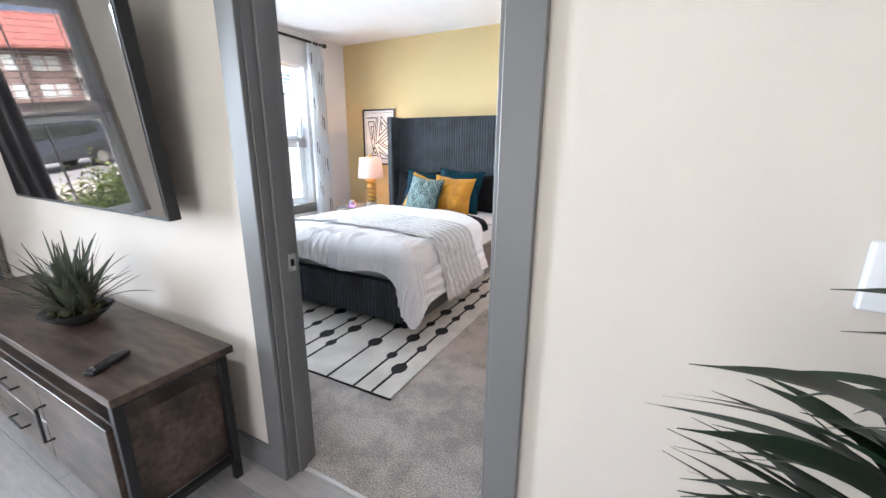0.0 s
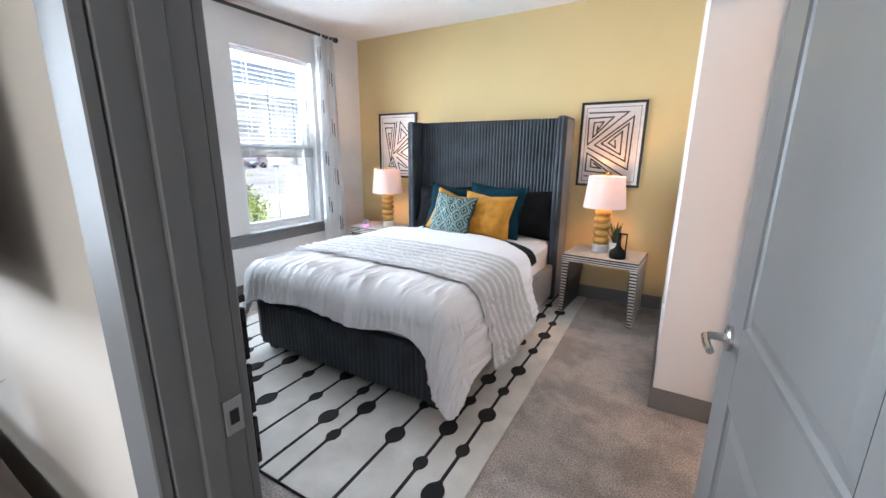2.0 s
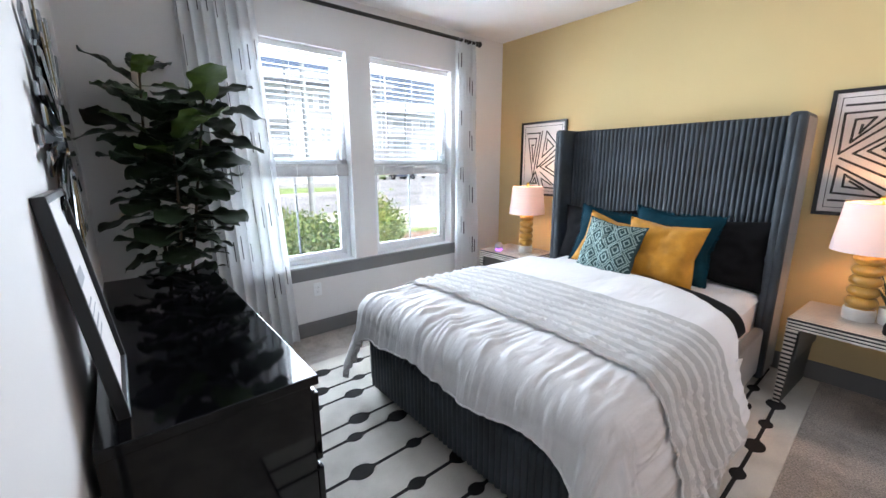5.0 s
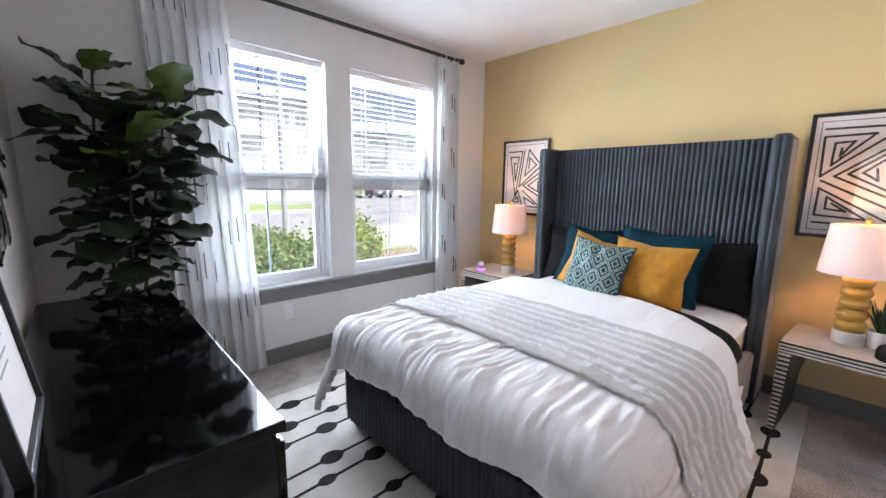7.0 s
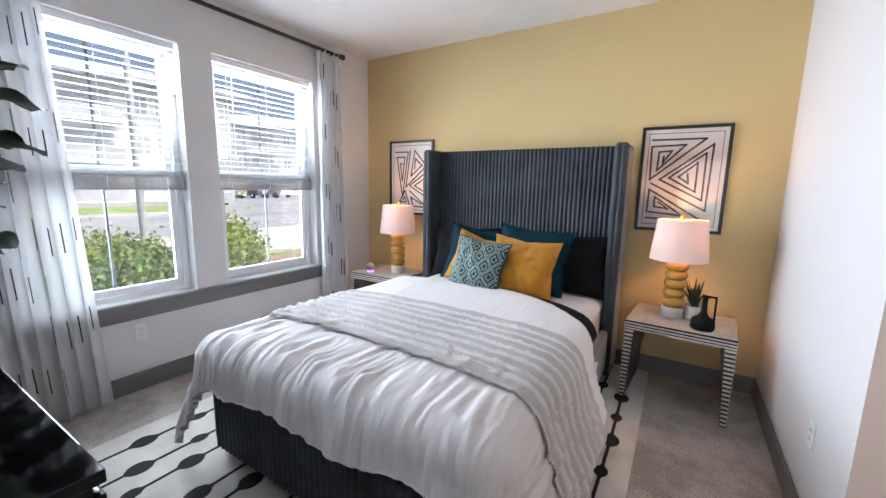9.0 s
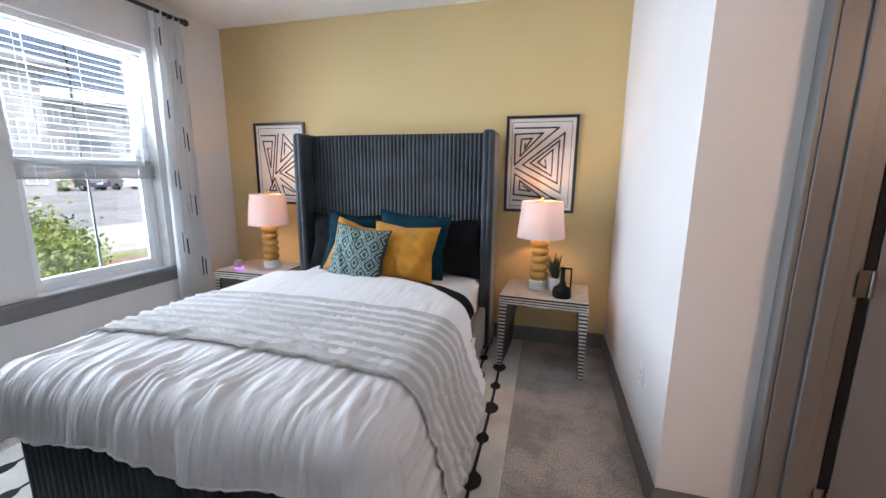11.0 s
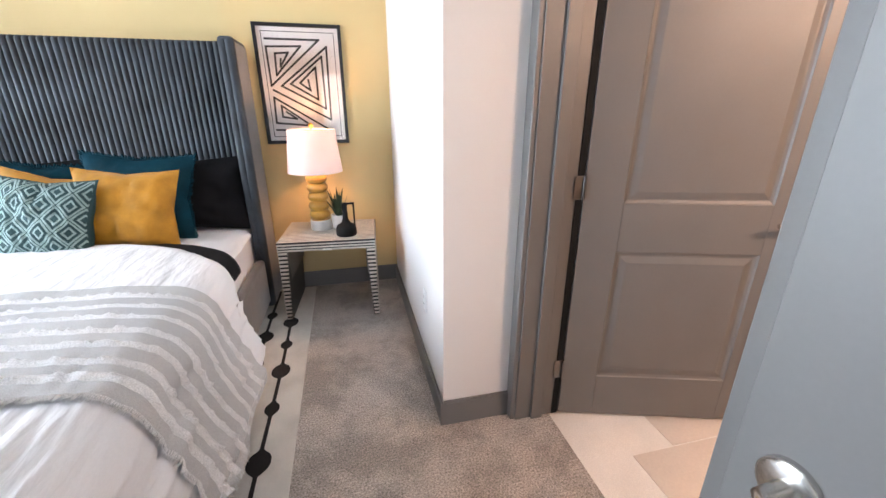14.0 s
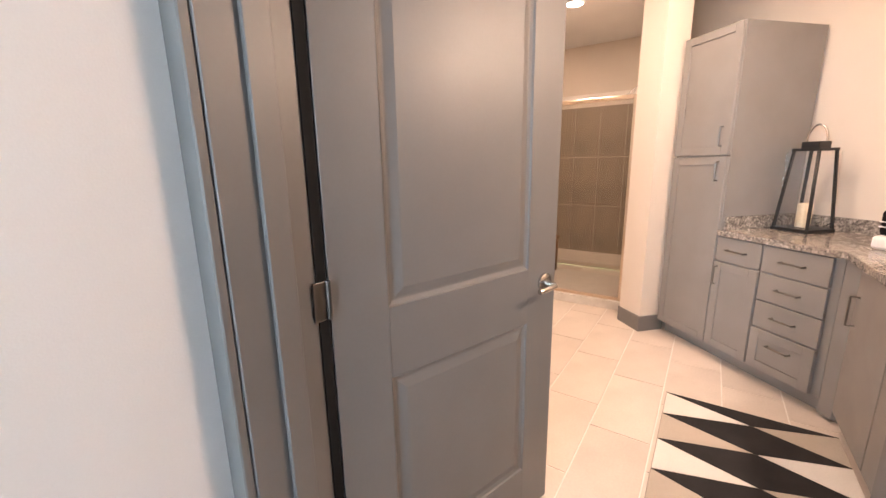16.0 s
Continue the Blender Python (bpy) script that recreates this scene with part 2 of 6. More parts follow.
baseboard("baseboard_west", -4.02, 1.33, -4.005, 4.905)
baseboard("baseboard_north", -4.02, 4.905, -0.44, 4.92)
baseboard("baseboard_jut", -0.455, 3.235, -0.44, 4.905)
baseboard("baseboard_jut_front", -0.44, 3.235, -0.14, 3.25)
baseboard("baseboard_south", -4.005, 1.315, ED0 - 0.09, 1.33)
baseboard("baseboard_living", -4.02, 1.175, ED0 - 0.1, 1.19)
baseboard("baseboard_living_east", ED1 + 0.13, 1.175, 2.6, 1.19)
baseboard("baseboard_living_west", -4.02, -3.6, -4.005, 1.175)


def casing(name, along, a0, a1, face, out, top=2.16, w=0.1, low=None):
    """Flat casing round an opening. along 'x': the wall runs along x, its face at y=face; out: which way it stands off."""
    t, v = 0.02 * out, low or w
    bm = None
    for p in ((a0 - v, a0 - 0.005, 0, top - w), (a1 + 0.005, a1 + w, 0, top - w), (a0 - v, a1 + w, top - w, top)):
        lo, hi = sorted((face, face + t))
        bm = box(p[0], lo, p[2], p[1], hi, p[3], bevel=0.003, bm=bm, segments=1) if along == "x" else box(lo, p[0], p[2], hi, p[1], p[3], bevel=0.003, bm=bm, segments=1)
    return tagged(part(name, bm, TRIM), "grey painted door casing", "door casing", kind="structure")


casing("trim_entry_living", "x", ED0, ED1 + 0.012, 1.19, -1, w=0.098)
casing("trim_entry_bedroom", "x", ED0, ED1, 1.315, 1, w=0.075)
casing("trim_bath_bedroom", "y", BD0, BD1, -0.12, -1, w=0.066, low=0.14)
casing("trim_bath_inside", "y", BD0, BD1, 0.08, 1, w=0.09)


def jamb(name, along, a0, a1, lo, hi, stop_lo, stop_hi, top=2.06):
    bm = None
    for s in (0, 1):
        p0, p1 = ((a0 - 0.02, a0), (a1, a1 + 0.02))[s]
        s0, s1 = ((a0, a0 + 0.013), (a1 - 0.013, a1))[s]
        for q0, q1, r0, r1 in ((p0, p1, lo, hi), (s0, s1, stop_lo, stop_hi)):
            bm = box(q0, r0, 0, q1, r1, top, bevel=0.002, bm=bm, segments=1) if along == "x" else box(r0, q0, 0, r1, q1, top, bevel=0.002, bm=bm, segments=1)
    if along == "x":
        box(a0 - 0.02, lo, top, a1 + 0.02, hi, top + 0.03, bm=bm)
    else:
        box(lo, a0 - 0.02, top, hi, a1 + 0.02, top + 0.03, bm=bm)
    return tagged(part(name, bm, TRIM), "grey painted door jamb with a stop", "door jamb", kind="structure")


jamb_1 = jamb("trim_entry_jamb", "x", ED0, ED1, 1.191, 1.314, 1.232, 1.27)
jamb_2 = jamb("trim_bath_jamb", "y", BD0, BD1, -0.119, 0.079, -0.046, 0.008)
part("strike_plate", box(ED0, 1.278, 0.895, ED0 + 0.003, 1.313, 0.965, 0.001), NICKEL, jamb_1, "dull nickel strike plate")
part("strike_hole", box(ED0 + 0.001, 1.288, 0.915, ED0 + 0.0042, 1.304, 0.943), BLACK, jamb_1, "dark latch hole")


def lever(parent, y_edge, side, x):
    """A lever handle on a rose at height 0.94, on the face x, standing off by side."""
    bm = tube([(x, y_edge - 0.065, 0.94), (x + side * 0.008, y_edge - 0.065, 0.94)], 0.033, 28)
    tube([(x + side * 0.008, y_edge - 0.065, 0.94), (x + side * 0.012, y_edge - 0.065, 0.94)], 0.031, 28, bm=bm, taper=0.8)
    rose = part("rose", bm, NICKEL, parent, "satin nickel door rose", smooth=True)
    bm = tube([(x + side * 0.01, y_edge - 0.065, 0.94), (x + side * 0.045, y_edge - 0.065, 0.94), (x + side * 0.056, y_edge - 0.075, 0.94), (x + side * 0.058, y_edge - 0.12, 0.938), (x + side * 0.055, y_edge - 0.158, 0.936)], 0.0105, 14, taper=0.85)
    part("handle", bm, NICKEL, parent, "satin nickel lever handle", smooth=True)
    return rose


# near-black colour for the shade in the bathroom door's hinge gap
GAP_SHADE = material("dark_gap_shade", (0.012, 0.013, 0.014), 0.85, stain=0.1, spec=0.2)


def door_leaf(name, label, at, turn, width, hand):
    """A two-panel moulded door. Local: hinge edge at y=0, free edge at y=width, thickness along x from 0 to 0.035*hand."""
    ob = thing(name, label, "door", at, turn, kind="")
    th, top, rail = 0.035, 2.04, 0.152
    x0, x1 = sorted((0.0, th * hand))
    core = box(x0 + 0.0135, 0.001, 0.012, x1 - 0.0135, width - 0.001, top)
    part("core", core, TRIM, ob)
    stiles = box(x0, 0, 0.01, x1, rail, top, bevel=0.0015, segments=1)
    box(x0, width - rail, 0.01, x1, width, top, bevel=0.0015, segments=1, bm=stiles)
    for z0, z1 in ((0.01, 0.215), (0.805, 1.0), (top - 0.13, top)):
        box(x0, rail, z0, x1, width - rail, z1, bm=stiles)
    part("stile_frame", stiles, TRIM, ob)
    for z0, z1 in ((0.215, 0.805), (1.0, top - 0.13)):
        bm = None
        for xa, s in ((x1, 1), (x0, -1)):
            own = bmesh.new()
            rings = []
            for ins, dep in ((0.0, 0.0), (0.004, 0.005), (0.014, 0.009), (0.020, 0.009), (0.046, 0.002), (0.056, 0.002)):
                rings.append([own.verts.new((xa - s * dep, y, z)) for y, z in ((rail + ins, z0 + ins), (width - rail - ins, z0 + ins), (width - rail - ins, z1 - ins), (rail + ins, z1 - ins))])
            for a, b in zip(rings, rings[1:]):
                for k in range(4):
                    own.faces.new((a[k], a[(k + 1) % 4], b[(k + 1) % 4], b[k]))
            own.faces.new(rings[-1])
            bm = merge(bm, own)
        part("panel", bm, TRIM, ob)
    for s, xf in ((1, x1), (-1, x0)):
        lever(ob, width, s, xf)
    for z in (0.25, 1.06, 1.85):
        bm = tube([(-0.006 * hand, -0.004, z - 0.045), (-0.006 * hand, -0.004, z + 0.045)], 0.006, 10)
        box(x0 + 0.002, -0.0025, z - 0.044, x1 - 0.002, 0.0005, z + 0.044, bm=bm)
        part("hinge", bm, HINGE, ob, "dark nickel butt hinge")
    return ob


door_leaf("door_1", "grey two-panel bedroom door standing open at a right angle", (ED1 - 0.003, 1.335, 0), 3.4, 0.843, 1)
door_leaf("door_2", "grey two-panel bathroom door standing open into the bathroom", (0.091, BD1 - 0.006, 0), -107.0, 0.848, -1)
# black strip in place of the shaded gap between jamb and leaf
part("door_seal", box(0.060, BD1 - 0.004, 0.005, 0.088, BD1 - 0.0003, 2.055, bevel=0.001, segments=1), GAP_SHADE, jamb_2, "black strip standing in for the shaded gap at the hinges")
for z in (0.25, 1.06, 1.85):
    part("jamb_hinge", box(0.048, BD1 - 0.007, z - 0.045, 0.091, BD1 - 0.0045, z + 0.045, 0.001), HINGE, jamb_2, "dark nickel hinge leaf on the jamb")
    part("jamb_hinge", box(ED1 - 0.003, 1.276, z - 0.045, ED1 - 0.0002, 1.335, z + 0.045, 0.001), HINGE, jamb_1, "dark nickel hinge leaf on the jamb")


# ---- windows ----
MUNTIN = material("grey_muntin", (0.30, 0.31, 0.31), 0.5, stain=0.04)
BLIND = material("white_blind_slat", (0.86, 0.87, 0.88), 0.5, stain=0.02)
# the white slats' colour with the shade of the drawn-up stack put in
BLIND_SHADED = material("stacked_blind_shaded", (0.45, 0.43, 0.43), 0.5, stain=0.1)
STONE_SILL = material("white_sill", (0.72, 0.72, 0.73), 0.4, stain=0.04)


def window(name, y0, y1, tinted, x=-4.15):
    """A single-hung vinyl window with a middle bar in each sash."""
    w = thing(name, "white vinyl single-hung window with a raised blind", "window", (x, y0, SILL), kind="structure")
    wy, hz = y1 - y0, HEAD - SILL
    f = None
    for p in ((0, 0, 0.045, hz), (wy - 0.045, 0, wy, hz), (0.045, 0, wy - 0.045, 0.05), (0.045, hz - 0.05, wy - 0.045, hz)):
        f = box(-0.04, p[0], p[1], 0.035, p[2], p[3], bevel=0.003, bm=f, segments=1)
    part("window_frame", f, WHITE_PVC, w)
    for k, (za, zb, xo) in enumerate(((0.05, 0.87, 0.012), (0.85, hz - 0.05, -0.02))):
        s = None
        for p in ((0.045, za, 0.085, zb), (wy - 0.085, za, wy - 0.045, zb), (0.085, za, wy - 0.085, za + 0.045), (0.085, zb - 0.045, wy - 0.085, zb)):
            s = box(xo - 0.015, p[0], p[1], xo + 0.015, p[2], p[3], bevel=0.003, bm=s, segments=1)
        sash = part("sash", s, WHITE_PVC, w)
        part("muntin", box(xo - 0.006, wy / 2 - 0.007, za + 0.045, xo + 0.006, wy / 2 + 0.007, zb - 0.045, bevel=0.002, segments=1), MUNTIN, sash)
        p = part("pane", box(xo + 0.0062, 0.08, za + 0.04, xo + 0.0082, wy - 0.08, zb - 0.04), WINDOW_PANE if tinted else PANE, sash)
        p.visible_shadow = False
    part("window_sill", box(0.035, 0.0, -0.001, 0.128, wy, 0.012), STONE_SILL, w)
    return w


def blind(y0, y1, z_low):
    """A venetian blind hung in the recess, drawn up to z_low."""
    b = thing("venetian_blind", "white venetian blind lowered over the upper sash", "blind", (-4.085, y0, HEAD), group="window blinds")
    wy = y1 - y0
    part("headrail", box(-0.028, 0.006, -0.045, 0.028, wy - 0.006, -0.002, bevel=0.002, segments=1), BLIND, b)
    z, n = -0.075, 0
    while z > z_low + 0.13 - HEAD:
        bm = sheet(4, 1, lambda u, v: (0.025 * (2 * u - 1), 0.012 + (wy - 0.024) * v, z + 0.003 * (1 - (2 * u - 1) ** 2) - 0.003 * (2 * u - 1)))
        part("slat", bm, BLIND, b)
        z -= 0.043
    for k in range(16):
        part("stacked_slat", box(-0.025, 0.012, z_low - HEAD + 0.014 + k * 0.0055, 0.025, wy - 0.012, z_low - HEAD + 0.018 + k * 0.0055), BLIND_SHADED, b)
    part("bottom_rail", box(-0.025, 0.01, z_low - HEAD, 0.025, wy - 0.01, z_low - HEAD + 0.012, bevel=0.002, segments=1), BLIND_SHADED, b)
    for yy in (0.12, wy / 2, wy - 0.12):
        part("cord", tube([(0.0265, yy, -0.04), (0.0265, yy, z_low - HEAD + 0.01)], 0.0012, 5), BLIND, b)
    part("wand", tube([(0.032, 0.16, -0.05), (0.034, 0.16, -0.75)], 0.004, 6), BLIND, b)
    return b


for k, (a, b) in enumerate(WIN + LWIN):
    window(f"window_{k + 1}", a, b, k < 2)
    blind(a, b, 1.345 if k < 2 else 1.475)
tagged(part("window_apron", box(-4.02, 2.02, 0.495, -4.0, 4.28, 0.588, bevel=0.003, segments=1), TRIM), "grey painted board under both windows", "window trim", kind="structure")
tagged(part("window_stool", box(-4.018, 2.02, 0.588, -3.985, 4.28, 0.612, bevel=0.004, segments=1), TRIM), "grey painted window sill board", "window sill", kind="structure")

# ---- living room floor: planks ----
tagged(part("floor_living", box(-4.02, -3.6, -0.12, 2.6, 1.262, -0.008), GROUT), "subfloor under grey planks", "floor", kind="structure")

# ---- bathroom shell ----
WALL_BATH = WALL_CREAM
wall("wall_bath_north", [(0.08, 4.6, 0, 4.75, 4.75, CEIL)], WALL_BATH, "cream painted bathroom wall")
wall("wall_bath_east", [(4.75, 0.9, 0, 4.9, 4.75, CEIL)], WALL_BATH, "cream painted bathroom wall")
wall("wall_bath_south", [(0.08, 1.255, 0, 4.75, 1.315, CEIL)], WALL_BATH, "cream painted bathroom wall behind the vanity")
tagged(part("floor_bath", box(0.05, 1.25, -0.12, 4.75, 4.6, -0.004), GROUT), "light grout bed of the bathroom floor", "floor", kind="structure")

# ---- daylight through the window openings ----
for a, b, watts in [(WIN[0][0] + 0.24, WIN[0][1], 25), (*WIN[1], 28), (*LWIN[0], 44)]:
    ld = bpy.data.lights.new("window_light", "AREA")
    ld.shape, ld.size, ld.size_y, ld.energy, ld.color = "RECTANGLE", b - a, HEAD - SILL, watts, (0.82, 0.93, 1.0)
    ld.spread = radians(140)
    new("window_light", ld).matrix_world = look((-4.192, (a + b) / 2, (SILL + HEAD) / 2), (0, (a + b) / 2, 0.9))

# unseen glass doors with a fill light, added to brighten the living room
ld = bpy.data.lights.new("living_fill_light", "AREA")
ld.shape, ld.size, ld.size_y, ld.energy, ld.color = "RECTANGLE", 2.5, 2.0, 18, (0.97, 0.97, 1.0)
new("living_fill_light", ld).matrix_world = look((-0.9, -3.62, 1.14), (-0.9, 0, 1.14))
back_glazing = thing("patio_door", "unseen glazed sliding door in a white frame, added for fill light", "door", (-2.2, -3.675, 0.08), kind="structure")
for k in range(2):
    f = None
    for p in ((0.0, 0.0, 0.06, 2.12), (1.24, 0.0, 1.30, 2.12), (0.06, 0.0, 1.24, 0.07), (0.06, 2.05, 1.24, 2.12)):
        f = box(k * 1.3 + p[0], -0.02, p[1], k * 1.3 + p[2], 0.02, p[3], bm=f)
    leaf_frame = part("window_frame", f, WHITE_PVC, back_glazing)
    g = part("pane", box(k * 1.3 + 0.05, -0.004, 0.06, k * 1.3 + 1.25, 0.004, 2.06), PANE, leaf_frame)
    g.visible_shadow = False

# ---- bed ----
THREAD = material("white_tufted_thread", (0.80, 0.79, 0.78), 0.95, grain=0.25, grain_scale=260, stain=0.05, bump=1.0, bump_scale=180)
THROW_GREY = material("grey_woven_cotton", (0.58, 0.575, 0.57), 0.95, grain=0.25, grain_scale=420, stain=0.08, bump=0.8, bump_scale=300)
BLACK_CLOTH = material("black_cotton", (0.005, 0.0045, 0.006), 0.9, grain=0.2, grain_scale=300, stain=0.2, stain_scale=8, bump=0.3, bump_scale=40, sheen=0.0, spec=0.25)
TEAL = material("teal_velvet", (0.002, 0.036, 0.056), 0.75, grain=0.12, grain_scale=250, stain=0.2, stain_scale=9, bump=0.2, sheen=0.0, spec=0.12)
MUSTARD = material("mustard_velvet", (0.56, 0.25, 0.008), 0.7, grain=0.1, grain_scale=250, stain=0.16, stain_scale=9, bump=0.2, sheen=0.12)
PATTERN_DARK = material("dark_green_weave", (0.022, 0.065, 0.070), 0.85, grain=0.25, grain_scale=300, stain=0.1, bump=0.4)
PATTERN_LIGHT = material("pale_green_embroidery", (0.30, 0.42, 0.40), 0.85, grain=0.25, grain_scale=300, stain=0.1, bump=0.4)
BED = (-2.17, 0, 0)
HALF = 0.75


def ribbed(x0, x1, z0, z1, y, depth, rib, bm=None, axis="x"):
    """A channel-tufted board: upright rounded ribs between x0 and x1, their backs at y, bulging towards -y by depth."""
    own = bmesh.new()
    n = max(1, round((x1 - x0) / rib))
    w = (x1 - x0) / n
    prof = [(x0 + w * (k + u), y - depth * (0.25 + 0.75 * math.sin(math.pi * max(0.02, min(0.98, u))) ** 0.55)) for k in range(n) for u in (0.0, 0.12, 0.3, 0.5, 0.7, 0.88)] + [(x1, y - depth * 0.3)]
    top = min(0.02, (z1 - z0) / 4)
    levels = [(z0, 0.0), (z1 - top, 0.0), (z1 - top * 0.3, depth * 0.35), (z1, depth * 0.9)]
    rows = [[own.verts.new((px, py + off, z) if axis == "x" else (py + off, px, z)) for px, py in prof] for z, off in levels]
    for a, b in zip(rows, rows[1:]):
        for k in range(len(prof) - 1):
            own.faces.new((a[k], a[k + 1], b[k + 1], b[k]))
    return merge(bm, own)


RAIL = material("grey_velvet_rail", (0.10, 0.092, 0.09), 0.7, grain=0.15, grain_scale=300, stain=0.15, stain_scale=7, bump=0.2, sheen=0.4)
bed = thing("bed", "upholstered charcoal velvet bed with channel-tufted winged headboard", "bed", BED)
part("headboard_core", box(-0.80, 4.735, 0.03, 0.765, 4.86, 1.712, bevel=0.012), VELVET, bed, smooth=True)
part("headboard_panel", ribbed(-0.775, 0.74, 0.2, 1.722, 4.738, 0.026, 0.0335), VELVET, bed, "vertical channel-tufted velvet panel", smooth=True)
for s, x0, x1 in ((-1, -0.86, -0.775), (1, 0.74, 0.825)):
    wing = part("wing", box(x0, 4.55, 0.03, x1, 4.87, 1.728, bevel=0.022, segments=3), VELVET, bed, "rounded velvet side wing", smooth=True)
    part("wing_front", ribbed(x0 + 0.008, x1 - 0.008, 0.05, 1.712, 4.553, 0.012, 0.035), VELVET, wing, smooth=True)
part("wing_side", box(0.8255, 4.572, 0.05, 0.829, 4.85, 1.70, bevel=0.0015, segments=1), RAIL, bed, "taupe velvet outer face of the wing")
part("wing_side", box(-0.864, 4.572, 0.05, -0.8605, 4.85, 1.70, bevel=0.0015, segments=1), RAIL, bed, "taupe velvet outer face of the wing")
part("footboard", box(-0.74, 2.545, 0.07, 0.74, 2.62, 0.375, bevel=0.012), VELVET, bed, smooth=True)
part("footboard_front", ribbed(-0.735, 0.735, 0.072, 0.378, 2.55, 0.018, 0.035), VELVET, bed, "vertical channel-tufted velvet front", smooth=True)
for s in (-1, 1):
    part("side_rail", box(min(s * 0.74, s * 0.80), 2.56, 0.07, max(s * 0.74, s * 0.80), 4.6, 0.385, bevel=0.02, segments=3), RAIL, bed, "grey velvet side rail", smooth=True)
    for y in (2.58, 4.40):
        part("leg", box(s * 0.68 - 0.035, y, 0.011, s * 0.68 + 0.035, y + 0.07, 0.075, bevel=0.004), BLACK, bed, "black block leg")
part("slat_base", box(-0.74, 2.62, 0.2, 0.74, 4.73, 0.3), BLACK_CLOTH, bed)

mattress = thing("mattress", "mattress under a white fitted sheet", "mattress", BED)
part("mattress_body", box(-0.735, 2.63, 0.30, 0.735, 4.70, 0.60, bevel=0.05, segments=4), LINEN, mattress, smooth=True)
bm = sheet(40, 30, lambda u, v: ((u * 2 - 1) * 0.75, 3.5 + 1.17 * v, 0.612 + 0.012 * noise.noise((u * 6, v * 7, 2)) - 0.10 * max(0, abs(u * 2 - 1) - 0.9) ** 1.3 * 10))
part("sheet_top", bm, LINEN, mattress, "rumpled white sheet", smooth=True)

TOP, FRONT = 0.665, 2.60


def ease(f):
    f = max(0.0, min(1.0, f))
    return f * f * (3 - 2 * f)


def drape(s, y, lift=0.0, wrinkle=1.0):
    """Where cloth lies that is spread over the bed: s across from its middle line, y along, both measured on the cloth."""
    a, r = 0.72, 0.13
    os_, ot = max(0.0, abs(s) - a), max(0.0, FRONT - y)
    d = math.hypot(os_, ot)
    ds, dt = (os_ / d, ot / d) if d > 1e-6 else (0.0, 0.0)
    if d < r * math.pi / 2:
        out, drop = r * math.sin(d / r), r * (1 - math.cos(d / r))
    else:
        rest = d - r * math.pi / 2
        out, drop = r + rest * (0.14 + 0.20 * ds), r + rest * 0.975
    puff = 0.025 * (1 - min(1, (abs(s) / 0.8) ** 4)) * (1 - min(1, max(0, (y - 3.9) / 0.4)) ** 2)
    hang = min(1, d / 0.2)
    side = 1 if s > 0 else -1
    wr = 0.006 * noise.noise((s * 5, y * 3, 1.0)) + 0.0045 * noise.noise((s * 16, y * 5, 4.0))
    gather = max(0, 1 - abs(y - 2.66) / 0.42)
    broken = 0.3 + 1.2 * abs(noise.noise((s * 4, y * 2.5, 6)))
    wr += (0.0035 * math.sin(s * 31 + 7 * noise.noise((s * 2, y * 3, 7))) + 0.0042 * math.sin(s * 62 + 9 * noise.noise((s * 3, y * 2, 5))) + 0.0022 * math.sin(s * 128 + 8 * noise.noise((s * 5, y * 3, 2)))) * gather * broken * 2.2
    fold = hang * (0.003 * math.sin((s + 0.3) * 30 * dt + (y - 1) * 9 * ds + 3 * noise.noise((s * 2.3, y * 2.3, 3))) + 0.022 * noise.noise((s * 3.1, y * 3.1, 8)) + 0.014 * noise.noise((s * 13, y * 3.2, 9)) + 0.010 * noise.noise((s * 27, y * 4, 11)))
    bend = 1.6 * noise.noise((s * 2.6, y * 2.2, 14))
    crease = 0.010 * (0.25 - abs(noise.noise((s * 17 + bend, y * 2.1 + bend, 21)))) + 0.007 * (0.25 - abs(noise.noise((s * 38 + bend, y * 3.4, 22))))
    front = ease((3.35 - y) / 0.4)
    wr += 0.6 * crease * front
    fold += crease * hang
    x = (min(abs(s), a) + out * ds + (lift + fold * wrinkle) * ds * hang) * side
    yy = max(y, FRONT) - out * dt - (lift + fold * wrinkle) * dt * hang
    z = TOP - drop + puff * (1 - hang) + (wr * wrinkle + lift) * (1 - 0.85 * hang)
    return (x, yy, max(0.06, z))


def duvet_point(u, v):
    s = -1.12 + 2.31 * u
    head = 4.28 - 0.62 * max(0.0, min(1.0, (s - 0.05) / 0.9)) ** 1.7 - 0.10 * max(0.0, min(1.0, (-s - 0.3) / 0.6))
    low = 2.315 - 0.02 * math.sin(s * 9) - 0.215 * ease((abs(s) - 0.58) / 0.36) + 0.10 * ease((abs(s) - 1.09) / 0.10) ** 2
    y = low + (head - low) * v
    x, yy, z = drape(s, y)
    roll = max(0.0, (v - 0.93) / 0.07)
    return (x, yy, z - 0.045 * roll ** 2 * (1 if z > 0.5 else 0.4))


duvet = part("duvet", sheet(460, 170, duvet_point), DUVET, smooth=True)
duvet.matrix_world = pose(*BED)
mod = duvet.modifiers.new("thick", "SOLIDIFY")
mod.thickness, mod.offset = 0.034, -1
hem = tube([duvet_point(k / 160, 0.003) for k in range(161)], 0.0045, 6)
part("hem", hem, DUVET, duvet, "stitched hem along the foot", smooth=True)
tagged(duvet, "puffy white duvet draped over the bed with its corners hanging", "duvet")


def band_point(u, v):
    s = -0.15 + 1.02 * u
    head = 4.28 - 0.62 * max(0.0, min(1.0, (s - 0.05) / 0.9)) ** 1.7
    y = head - 0.12 + v * (0.12 + 0.17 * max(0, u - 0.1))
    x, yy, z = drape(s, y, -0.012, 0.4)
    return (x, yy, z - 0.022)


